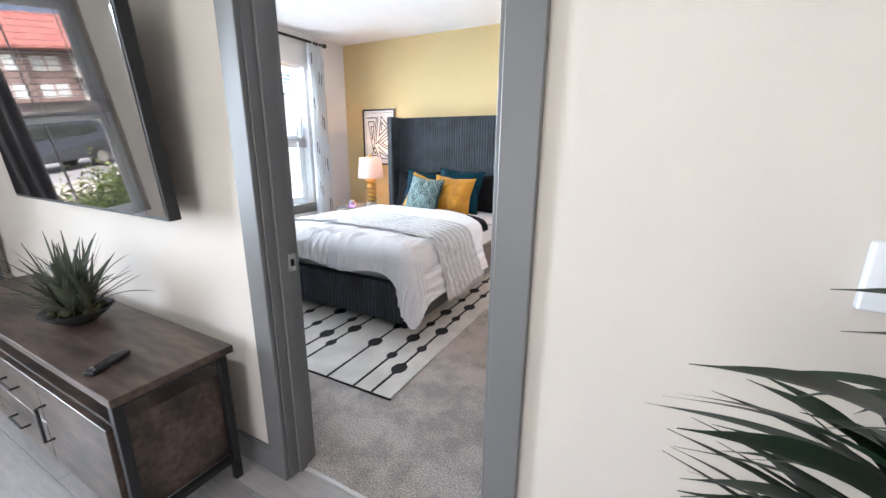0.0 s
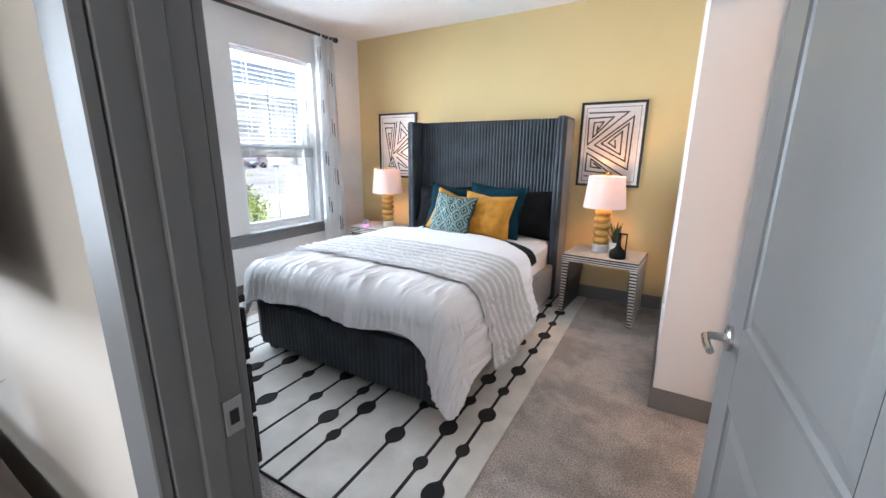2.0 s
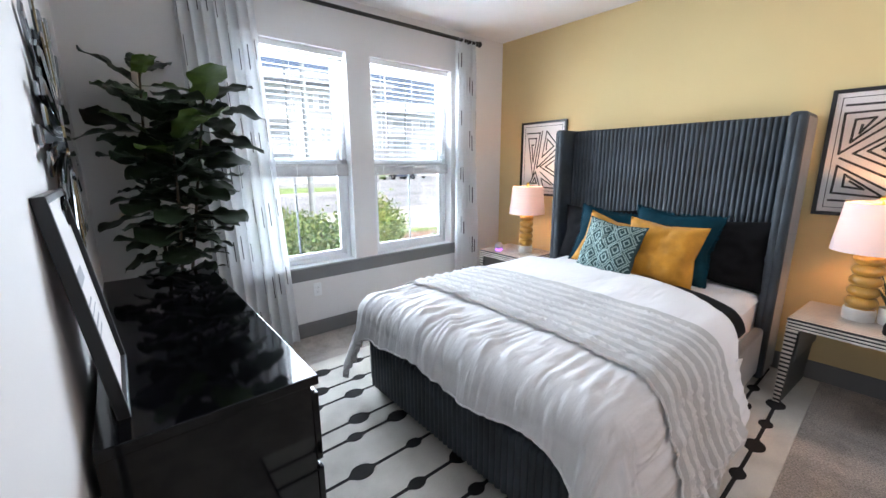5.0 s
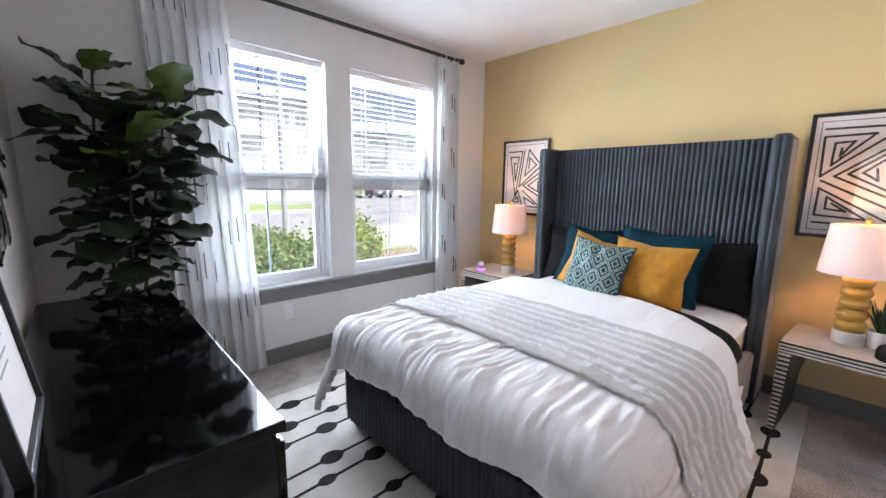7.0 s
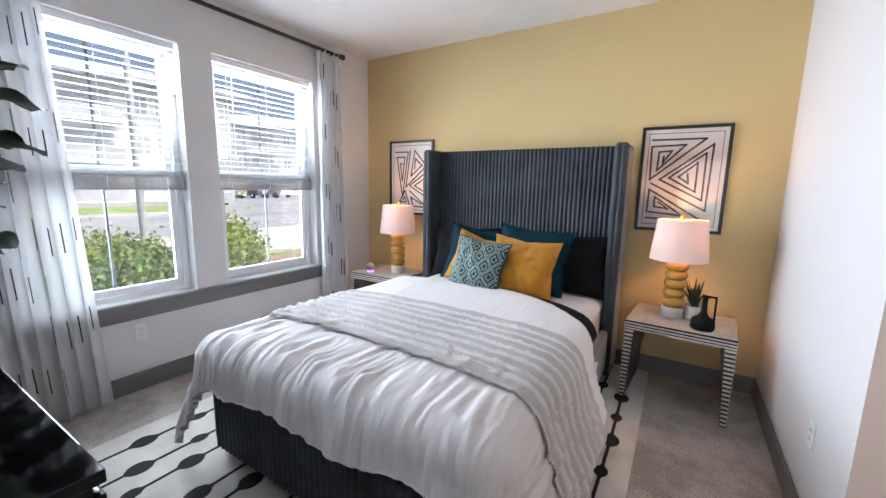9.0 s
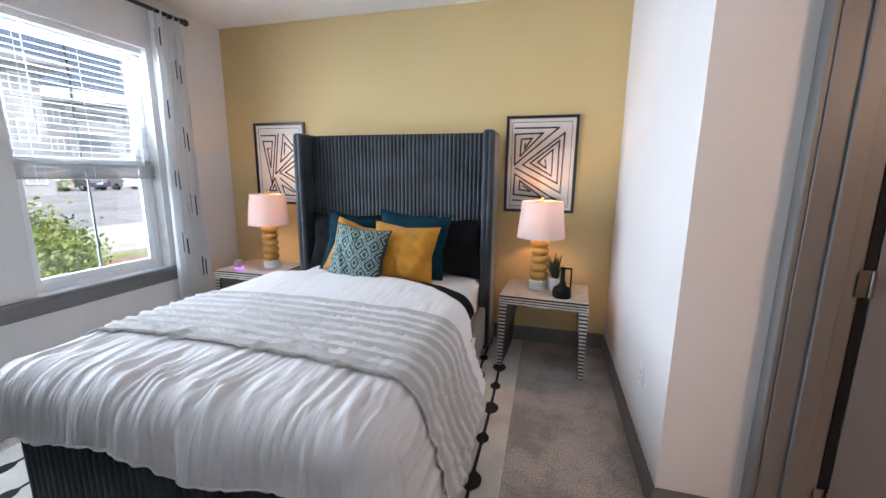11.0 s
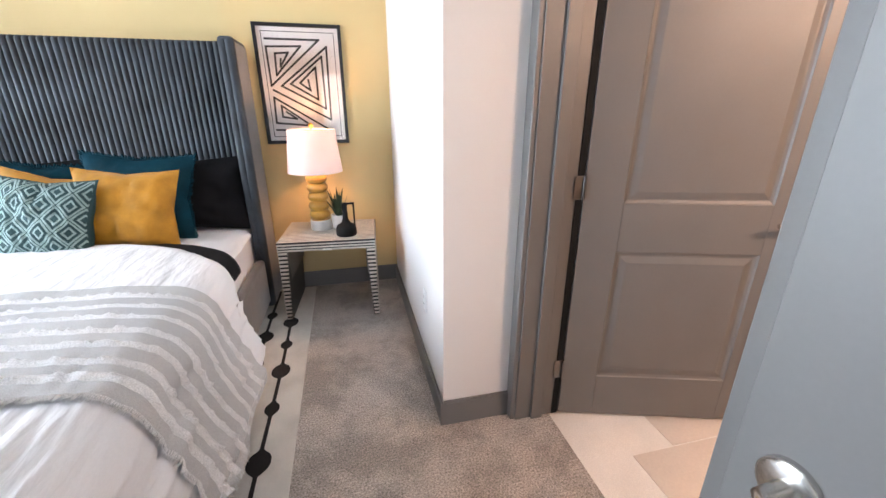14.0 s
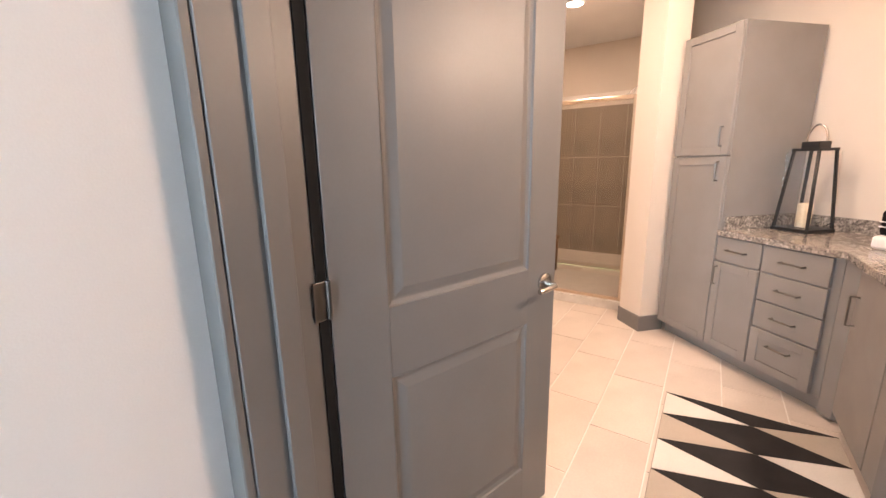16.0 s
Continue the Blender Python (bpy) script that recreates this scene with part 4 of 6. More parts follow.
def place_leaf(mesh, parent, at, yaw, pitch, roll, scale, mat):
    ob = new("leaf", mesh)
    ob.parent = parent
    ob.matrix_basis = pose(*at, roll, -pitch, yaw) @ Matrix.Scale(scale, 4)
    return ob


fig = thing("fiddle_leaf_fig", "tall fiddle-leaf fig with broad dark leaves beside the dresser", "plant", (-3.74, 1.66, 0))
part("pot", lathe([(0, 0), (0.13, 0), (0.165, 0.30), (0.165, 0.33), (0.15, 0.33), (0.148, 0.28), (0, 0.28)], 32), POT, fig, smooth=True)
part("soil", lathe([(0, 0.285), (0.148, 0.283)], 24), SOIL, fig)
STEMS = [[(0.02, 0.0, 0.28), (0.05, -0.02, 0.8), (0.06, -0.06, 1.4), (0.06, -0.02, 1.95)], [(0.0, 0.03, 0.28), (0.06, 0.09, 0.8), (0.10, 0.17, 1.3), (0.12, 0.26, 1.83)], [(-0.02, -0.03, 0.28), (0.06, 0.03, 0.7), (0.16, 0.06, 1.2), (0.10, 0.08, 1.6)]]
for st in STEMS:
    part("stem", tube(st, 0.011, 8, taper=0.5), BARK, fig, smooth=True)
leaf_meshes = []
for k, (l, w, sg) in enumerate(((0.23, 0.18, 0.045), (0.27, 0.20, 0.07), (0.18, 0.14, 0.03))):
    for mt in (LEAF, LEAF_NEW):
        me = fig_leaf(l, w, sg, k * 2.1)
        me.materials.append(mt)
        leaf_meshes.append(me)
rnd = random.Random(11)


def along(st, f):
    f *= len(st) - 1
    i = min(int(f), len(st) - 2)
    return Vector(st[i]).lerp(Vector(st[i + 1]), f - i)


for si, st in enumerate(STEMS):
    n = (44, 46, 38)[si]
    for k in range(n):
        f = 0.28 + 0.72 * k / (n - 1)
        p = along(st, f)
        yaw = k * 137.5 + si * 60 + rnd.uniform(-25, 25)
        grow = 1.18 if p.z > 1.5 else 1.0 if p.z > 1.0 else 0.72
        sc = rnd.uniform(0.8, 1.15) * grow
        d = Vector((math.cos(radians(yaw)), math.sin(radians(yaw))))
        reach = 0.05 + 0.21 * sc
        if p.x + d.x * reach < -0.24 or p.y + d.y * reach < -0.30:
            yaw += 150
            d = Vector((math.cos(radians(yaw)), math.sin(radians(yaw))))
        if p.x + d.x * reach < -0.25 or p.y + d.y * reach < -0.31:
            continue
        young = f > 0.9 and rnd.random() < 0.45
        if p.z < 0.82 and p.x + d.x * reach > 0.18:
            continue
        place_leaf(leaf_meshes[rnd.choice((0, 2, 4)) + (1 if young else 0)], fig, (p.x + d.x * 0.05, p.y + d.y * 0.05, p.z), yaw, rnd.uniform(-12, 28) + (35 if f > 0.96 else 0), rnd.uniform(-30, 30), sc, None)

# ---- curtains on their rod ----
ROD_X, ROD_Z = -3.935, 2.615
rod = thing("curtain_rod", "black metal curtain rod with turned end knobs", "curtain rod", (ROD_X, 1.72, ROD_Z))
part("rod", tube([(0, 0, 0), (0, 2.72, 0)], 0.0155, 16), BLACK, rod, smooth=True)
for y, s in ((0.0, -1), (2.72, 1)):
    prof = [(0.0, -0.03), (0.02, -0.028), (0.022, -0.018), (0.017, -0.008), (0.023, 0.002), (0.017, 0.012), (0.024, 0.022), (0.029, 0.038), (0.020, 0.054), (0.0, 0.058)]
    bm = lathe(prof, 16)
    bmesh.ops.rotate(bm, verts=bm.verts, cent=(0, 0, 0), matrix=Matrix.Rotation(-s * math.pi / 2, 3, "X"))
    bmesh.ops.translate(bm, verts=bm.verts, vec=(0, y, 0))
    part("finial", bm, BLACK, rod, smooth=True)
for y in (0.25, 2.62):
    bm = tube([(-0.083, y, -0.01), (-0.02, y, -0.012), (0, y, -0.014)], 0.006, 8)
    box(-0.0845, y - 0.012, -0.04, -0.079, y + 0.012, 0.02, bm=bm)
    part("bracket", bm, BLACK, rod)


def sheer_material():
    m = material("white_sheer_voile", (0.82, 0.83, 0.84), 0.9, grain=0.05, grain_scale=700, stain=0.02)
    nt = m.node_tree
    tr, tp, m1, m2 = (nt.nodes.new("ShaderNode" + k) for k in ("BsdfTranslucent", "BsdfTransparent", "MixShader", "MixShader"))
    tr.inputs[0].default_value = (0.85, 0.86, 0.87, 1)
    m1.inputs[0].default_value, m2.inputs[0].default_value = 0.13, 0.20
    nt.links.new(nt.nodes["Principled BSDF"].outputs[0], m1.inputs[1])
    nt.links.new(tr.outputs[0], m1.inputs[2])
    nt.links.new(m1.outputs[0], m2.inputs[1])
    nt.links.new(tp.outputs[0], m2.inputs[2])
    nt.links.new(m2.outputs[0], nt.nodes["Material Output"].inputs["Surface"])
    return m


SHEER = sheer_material()
DASH = material("black_embroidery", (0.02, 0.02, 0.022), 0.8, stain=0.1)


def curtain(y0, y1, low0, low1, folds, seed):
    """A sheer panel between y0 and y1 at the rod, low0 and low1 at the floor."""
    ob = thing("curtain", "sheer white curtain with rows of short black dashes", "curtain", (ROD_X, y0, 0), group="sheer curtains")
    top = ROD_Z + 0.02

    def f(u, v, off=0.0):
        amp = 0.022 + 0.012 * (1 - v)
        y = (y0 + (y1 - y0) * u) * v + (low0 + (low1 - low0) * u) * (1 - v) - y0
        ph = u * folds * 2 * math.pi + 0.7 * math.sin(v * 3 + seed)
        x = amp * math.sin(ph) + 0.01 * math.sin(ph * 0.37 + v * 4 + seed) + 0.012 * noise.noise((u * 6, v * 5, seed)) - 0.004
        return (x + off, y + 0.01 * math.cos(ph), 0.012 + (top - 0.012) * v)

    part("panel", sheet(int(folds * 14), 40, lambda u, v: f(u, v)), SHEER, ob, smooth=True)
    rr = random.Random(seed)
    bm = bmesh.new()
    cols = int(folds * 2.4)
    for c in range(cols):
        u = (c + 0.5) / cols
        z = 0.12 + 0.28 * (c % 2) + rr.uniform(0, 0.1)
        while z < 2.5:
            h = 0.13 + rr.uniform(0, 0.05)
            du = 0.0017 / max(0.2, abs(low1 - low0))
            prev = None
            for k in range(6):
                v = (z + h * k / 5) / top
                pair = [bm.verts.new(f(u - du, v, 0.003)), bm.verts.new(f(u + du, v, 0.003))]
                if prev:
                    bm.faces.new((prev[0], prev[1], pair[1], pair[0]))
                prev = pair
            z += 0.55
    tagged(part("dash", bm, DASH, ob, "short black stitched dashes"), kind="stuff")
    hooks = None
    for c in range(int(folds)):
        y = (y1 - y0) * (c + 0.5) / folds
        hooks = tube([(0.0, y, ROD_Z - 0.019), (0.019, y, ROD_Z), (0, y, ROD_Z + 0.019), (-0.019, y, ROD_Z), (0.0, y, ROD_Z - 0.019)], 0.002, 5, bm=hooks)
    tagged(part("heading", hooks, SHEER, ob), kind="stuff")


curtain(1.86, 2.33, 1.92, 2.44, 7, 3)
curtain(4.17, 4.44, 4.15, 4.46, 5, 8)

# ---- sunburst mirror and leaning frame over the dresser ----
MIRROR = material("dark_mirror", (0.30, 0.32, 0.33), 0.03, metal=1.0, stain=0.1)
sun_m = thing("sunburst_mirror", "round sunburst wall mirror with dark mirrored rays", "mirror", (-2.70, 1.316, 1.52))
rnd = random.Random(21)
for k in range(44):
    a = k * 2 * math.pi / 44 + rnd.uniform(-0.03, 0.03)
    r0, r1 = 0.12, rnd.uniform(0.30, 0.46)
    w0, w1, layer = 0.012, rnd.uniform(0.035, 0.06), 0.006 + 0.010 * (k % 3)
    own = bmesh.new()
    ring = []
    for ins, yy in ((0.0, layer), (0.0, layer + 0.006), (0.006, layer + 0.010)):
        pts = [(r0 + ins, -w0 + ins * 0.5), (r1 - ins, -w1 / 2 + ins), (r1 - ins, w1 / 2 - ins), (r0 + ins, w0 - ins * 0.5)]
        ring.append([own.verts.new((p * math.cos(a) - q * math.sin(a), yy, p * math.sin(a) + q * math.cos(a))) for p, q in pts])
    for p, q in zip(ring, ring[1:]):
        for i in range(4):
            own.faces.new((p[i], p[(i + 1) % 4], q[(i + 1) % 4], q[i]))
    own.faces.new(ring[0][::-1]), own.faces.new(ring[-1])
    part("mirror_strip", own, MIRROR, sun_m)
bm = lathe([(0, 0.0), (0.135, 0.0), (0.135, 0.036), (0.128, 0.042), (0, 0.042)], 40)
bmesh.ops.rotate(bm, verts=bm.verts, cent=(0, 0, 0), matrix=Matrix.Rotation(-math.pi / 2, 3, "X"))
part("centre_mirror", bm, MIRROR, sun_m, smooth=True)

lean = thing("leaning_frame", "black-framed white notice with faint lettering leaning on the wall", "picture frame")
lean.matrix_world = pose(-2.01, 1.405, DH, 7, 0, 0) @ pose(0, 0, 0, 0, 0, 180)
fw, fh = 0.40, 0.54
f = None
for b in ((0, 0, 0.018, fh), (fw - 0.018, 0, fw, fh), (0.018, 0, fw - 0.018, 0.018), (0.018, fh - 0.018, fw - 0.018, fh)):
    f = box(b[0], 0, b[1], b[2], 0.026, b[3], bevel=0.002, bm=f, segments=1)
part("frame", f, FRAME_BLACK, lean)
part("paper", box(0.016, 0.012, 0.016, fw - 0.016, 0.024, fh - 0.016), PAPER, lean)
FAINT = material("faint_print", (0.42, 0.42, 0.44), 0.8, stain=0.05)
bm = None
for k, (z, a, b, h) in enumerate(((0.31, 0.10, 0.25, 0.035), (0.255, 0.13, 0.23, 0.006), (0.23, 0.09, 0.27, 0.003), (0.20, 0.10, 0.26, 0.006), (0.175, 0.12, 0.24, 0.006))):
    bm = box(a, 0.0112, z, b, 0.0122, z + h, bm=bm)
part("lettering", bm, FAINT, lean, "faint grey lettering")
VASE_BLACK = material("matte_black_ceramic", (0.004, 0.0035, 0.0035), 0.6, grain=0.15, grain_scale=200, stain=0.15, bump=0.2, spec=0.2)

# ---- small things on the nightstands ----
GREEN_SPIKE = material("succulent_leaf", (0.025, 0.05, 0.022), 0.5, grain=0.1, stain=0.2, stain_scale=20)
pot = thing("potted_succulent", "spiky succulent in a small white pot", "plant", (-0.862, 4.64, 0.552))
part("pot", lathe([(0, 0), (0.042, 0), (0.048, 0.006), (0.052, 0.095), (0.048, 0.095), (0.047, 0.075), (0, 0.075)], 32), MARBLE, pot, "smooth white pot", smooth=True)
rnd = random.Random(5)


def blade(base, tip, w, parent, mat, bend=0.02, name="leaf"):
    b, t = Vector(base), Vector(tip)
    d = t - b
    side = d.cross(Vector((0, 0, 1)))
    side = side.normalized() if side.length > 1e-4 else Vector((1, 0, 0))
    own = bmesh.new()
    rows = []
    for k in range(7):
        f = k / 6
        c = b + d * f + Vector((0, 0, bend * math.sin(math.pi * f)))
        ww = w * (1 - f) ** 0.7 * (0.8 + 0.6 * f) if k < 6 else 0.0008
        rows.append([own.verts.new(c - side * ww), own.verts.new(c - Vector((0, 0, 0.35 * ww))), own.verts.new(c + side * ww)])
    for p, q in zip(rows, rows[1:]):
        own.faces.new((p[0], p[1], q[1], q[0])), own.faces.new((p[1], p[2], q[2], q[1]))
    return part(name, own, mat, parent, smooth=True)


for k in range(26):
    a, lean_r, h = k * 2.4, rnd.uniform(0.03, 0.115), rnd.uniform(0.11, 0.20)
    blade((0.012 * math.cos(a), 0.012 * math.sin(a), 0.075), (lean_r * math.cos(a), lean_r * math.sin(a), 0.075 + h), 0.011, pot, GREEN_SPIKE, 0.012)
vase = thing("black_vase", "matte black jug vase with a square handle", "vase", (-0.815, 4.45, 0.552))
part("vase_body", lathe([(0, 0), (0.062, 0), (0.066, 0.008), (0.066, 0.045), (0.058, 0.066), (0.03, 0.084), (0.018, 0.11), (0.015, 0.17), (0.017, 0.215), (0.013, 0.215), (0.012, 0.12), (0, 0.11)], 40), VASE_BLACK, vase, smooth=True)
bm = box(0.012, -0.006, 0.203, 0.062, 0.006, 0.215, bevel=0.002, segments=1)
box(0.051, -0.006, 0.05, 0.062, 0.006, 0.205, bevel=0.002, segments=1, bm=bm)
part("handle", bm, VASE_BLACK, vase)
ball = thing("smart_speaker", "small round grey speaker with a glowing violet ring", "speaker", (-3.60, 4.47, 0.552))
prof = [(0, 0.008)] + [(0.042 * math.sin(math.pi * k / 16), 0.046 - 0.042 * math.cos(math.pi * k / 16)) for k in range(3, 16)] + [(0, 0.088)]
FABRIC = material("pale_grey_mesh", (0.40, 0.39, 0.42), 0.9, grain=0.3, grain_scale=600, stain=0.05)
part("speaker_body", lathe(prof, 32), FABRIC, ball, smooth=True)
part("light_ring", lathe([(0.026, 0.002), (0.032, 0.004), (0.034, 0.010), (0.026, 0.011), (0.026, 0.002)], 32), emitter("violet_ring", (0.35, 0.08, 1.0), 3.0), ball, "glowing violet ring")


def outlet(at, turn):
    ob = thing("wall_outlet", "white duplex wall outlet", "outlet", at, turn, group="wall outlets")
    part("plate", box(-0.035, -0.006, -0.057, 0.035, 0, 0.057, bevel=0.003), WHITE_PVC, ob)
    for z in (0.02, -0.02):
        s = part("socket", box(-0.017, -0.0085, z - 0.014, 0.017, -0.005, z + 0.014, bevel=0.004), WHITE_PVC, ob)
        part("slot", box(-0.008, -0.0092, z - 0.006, -0.006, -0.008, z + 0.006), BLACK, s)
        part("slot", box(0.006, -0.0092, z - 0.006, 0.008, -0.008, z + 0.006), BLACK, s)


outlet((-4.02, 2.66, 0.40), 90)
outlet((-0.44, 3.645, 0.425), -90)

# ---- living room ----
CONSOLE = material("dark_rustic_wood", (0.13, 0.088, 0.065), 0.4, grain=0.45, grain_scale=26, stain=0.35, stain_scale=7, bump=0.15, warp=(0.35, 1.6, 1.6), second=(0.036, 0.025, 0.020))
console = thing("tv_console", "dark rustic wood media console on a black metal frame", "console", (-3.10, 0.72, 0))
CW, CD, CH = 1.82, 0.40, 0.618
part("console_top", box(0, 0, CH - 0.03, CW, CD, CH, bevel=0.003), CONSOLE, console, "thick brown wood top")
for x in (0.03, CW - 0.06):
    for y in (0.012, CD - 0.042):
        part("leg", box(x, y, 0, x + 0.03, y + 0.03, CH - 0.031, bevel=0.002, segments=1), BLACK, console, "square black metal leg")
    part("cross_bar", box(x, 0.044, 0.09, x + 0.03, CD - 0.044, 0.115, bevel=0.002, segments=1), BLACK, console)
    part("cross_bar", box(x, 0.044, CH - 0.056, x + 0.03, CD - 0.044, CH - 0.0315, bevel=0.002, segments=1), BLACK, console)
part("cabinet_body", box(0.062, 0.02, 0.115, CW - 0.062, CD - 0.012, 0.49, bevel=0.003), CONSOLE, console)
for k in range(3):
    x0 = 0.068 + k * (CW - 0.136) / 3
    x1 = x0 + (CW - 0.136) / 3 - 0.004
    if k == 1:
        for z0, z1 in ((0.122, 0.30), (0.305, 0.484)):
            d = part("drawer", box(x0, -0.002, z0, x1, 0.02, z1, bevel=0.002, segments=1), CONSOLE, console)
            part("handle", tube([((x0 + x1) / 2 - 0.07, -0.001, (z0 + z1) / 2), ((x0 + x1) / 2 - 0.07, -0.03, (z0 + z1) / 2), ((x0 + x1) / 2 + 0.07, -0.03, (z0 + z1) / 2), ((x0 + x1) / 2 + 0.07, -0.001, (z0 + z1) / 2)], 0.005, 6), BLACK, d, "black bar handle")
    else:
        d = part("door", box(x0, -0.002, 0.122, x1, 0.02, 0.484, bevel=0.002, segments=1), CONSOLE, console)
        hx = x1 - 0.05 if k == 0 else x0 + 0.05
        part("handle", tube([(hx, -0.001, 0.25), (hx, -0.03, 0.25), (hx, -0.03, 0.40), (hx, -0.001, 0.40)], 0.006, 6), BLACK, d, "black bar handle")

SCREEN = material("black_screen_glass", (0.006, 0.006, 0.007), 0.02, stain=0.05, spec=1.0, coat=1.0)
SCREEN.node_tree.nodes["Principled BSDF"].inputs["Coat IOR"].default_value = 3.1
tv = thing("television", "black flat television on a wall bracket, screen switched off", "television")
tv.matrix_world = pose(-1.458, 1.06, 1.092, 4.3, 0, 0)
part("tv_body", box(-1.46, 0.0, 0.0, 0.0, 0.045, 0.84, bevel=0.004), BLACK, tv)
part("screen", box(-1.449, -0.004, 0.014, -0.011, 0.002, 0.829, bevel=0.001, segments=1), SCREEN, tv, "glossy black screen")
part("wall_bracket", box(-0.95, 0.045, 0.25, -0.5, 0.148, 0.6), BLACK, tv)

BOWL = material("dark_bowl", (0.03, 0.032, 0.032), 0.45, grain=0.1, stain=0.15)
bowl = thing("bowl_plant", "spiky air plant in a dark shallow bowl on the console", "plant", (-2.05, 0.93, CH))
part("bowl", lathe([(0, 0), (0.05, 0), (0.09, 0.025), (0.13, 0.06), (0.125, 0.062), (0.085, 0.03), (0, 0.02)], 40), BOWL, bowl, smooth=True)
MOSS = material("moss", (0.09, 0.085, 0.035), 1.0, grain=0.5, grain_scale=90, stain=0.3, bump=1.0)
rnd = random.Random(3)
for k in range(14):
    a, r, s = rnd.uniform(0, 6.3), rnd.uniform(0.02, 0.085), rnd.uniform(0.014, 0.022)
    bm = bmesh.new()
    bmesh.ops.create_icosphere(bm, subdivisions=2, radius=s)
    for v in bm.verts:
        v.co *= 1 + 0.25 * noise.noise(v.co * 60 + Vector((k, 0, 0)))
        v.co += Vector((r * math.cos(a), r * math.sin(a), 0.05 + s * 0.2))
    part("moss_stone", bm, MOSS, bowl, smooth=True)
SPIKE = material("air_plant_leaf", (0.115, 0.13, 0.085), 0.55, grain=0.12, grain_scale=70, stain=0.25, stain_scale=12)
for k in range(125):
    a, r, h = rnd.uniform(0, 6.3), abs(rnd.gauss(0.19, 0.10)), rnd.uniform(0.12, 0.40)
    c = (rnd.uniform(-0.04, 0.04), rnd.uniform(-0.04, 0.04), 0.045)
    blade(c, (c[0] + r * math.cos(a), c[1] + r * math.sin(a) * 0.75, 0.05 + h * (1 - r)), rnd.uniform(0.006, 0.013), bowl, SPIKE, rnd.uniform(0.0, 0.05))
remote = thing("remote_control", "slim black remote control lying on the console", "remote")
remote.matrix_world = pose(-1.525, 0.82, CH, 0, 0, 116.5)
part("remote_body", box(-0.078, -0.02, 0.0, 0.078, 0.02, 0.018, bevel=0.006, segments=3), BLACK, remote, smooth=True)
for i in range(8):
    for j in range(3):
        part("button", box(-0.07 + i * 0.014, -0.013 + j * 0.01, 0.0175, -0.061 + i * 0.014, -0.007 + j * 0.01, 0.0195, bevel=0.001, segments=1), BOWL if (i + 2 * j) % 5 else NICKEL, remote)
BLANK = material("grey_drape", (0.16, 0.15, 0.155), 0.9, grain=0.25, grain_scale=200, stain=0.15, bump=0.4)


def heavy_curtain(y0, y1, seed):
    ob = thing("drape", "heavy grey drape hanging beside the window", "curtain", (-3.93, y0, 0), group="grey drapes")
    part("panel", sheet(120, 12, lambda u, v: (0.03 * math.sin(u * 44 + 0.5 * math.sin(v * 3 + seed)), (y1 - y0) * u, 0.012 + 2.55 * v)), BLANK, ob, smooth=True)


heavy_curtain(0.60, 1.14, 1)
heavy_curtain(-1.55, -1.12, 2)
lrod = thing("curtain_rod", "black curtain rod over the living room window", "curtain rod", (-3.93, -1.6, 2.6))
part("rod", tube([(0, 0, 0), (0, 2.76, 0)], 0.0125, 12), BLACK, lrod)
for y in (0.1, 2.45):
    part("bracket", box(-0.09, y - 0.01, -0.02, 0.0, y + 0.01, 0.0), BLACK, lrod)

thermo = thing("thermostat", "white wall thermostat with a dark display", "thermostat", (0.478, 1.19, 1.165))
part("housing", box(-0.07, -0.02, -0.06, 0.07, 0, 0.06, bevel=0.006, segments=3), WHITE_PVC, thermo, smooth=True)
part("display", box(-0.035, -0.0225, -0.025, 0.045, -0.019, 0.035, bevel=0.002), BLACK, thermo, "dark green-grey display")

# a leafy plant that reaches in beside the wall
PALM = material("dark_palm_leaf", (0.012, 0.030, 0.015), 0.38, grain=0.1, grain_scale=80, stain=0.25, stain_scale=10)
palm = thing("potted_palm", "leafy dark green house plant in a grey pot", "plant", (0.44, 0.81, 0))
part("pot", lathe([(0, 0), (0.12, 0), (0.15, 0.30), (0.15, 0.32), (0.135, 0.32), (0.13, 0.27), (0, 0.27)], 32), POT, palm, smooth=True)
part("soil", lathe([(0, 0.275), (0.13, 0.272)], 24), SOIL, palm)
rnd = random.Random(17)


def palm_leaf(base, tip, w, arch):
    """A long folded leaf, widest before its middle, that arches over and droops to a fine tip."""
    b, t = Vector(base), Vector(tip)
    flat = Vector((t.x - b.x, t.y - b.y, 0))
    side = Vector((-flat.y, flat.x, 0)).normalized()
    tilt = rnd.uniform(-0.6, 0.6)
    side = (side + Vector((0, 0, tilt))).normalized()
    own, rows = bmesh.new(), []
    for k in range(15):
        f = k / 14
        c = b.lerp(t, f) + Vector((0, 0, arch * math.sin(math.pi * f ** 0.85)))
        ww = w * (0.22 + 0.78 * math.sin(math.pi * min(1.0, f * 0.95 + 0.12)) ** 0.7) * (1 - f ** 5) + 0.0006
        rows.append([own.verts.new(c - side * ww + Vector((0, 0, 0.3 * ww))), own.verts.new(c), own.verts.new(c + side * ww + Vector((0, 0, 0.3 * ww)))])
    for p, q in zip(rows, rows[1:]):
        own.faces.new((p[0], p[1], q[1], q[0])), own.faces.new((p[1], p[2], q[2], q[1]))
    return part("leaf", own, PALM, palm, smooth=True)


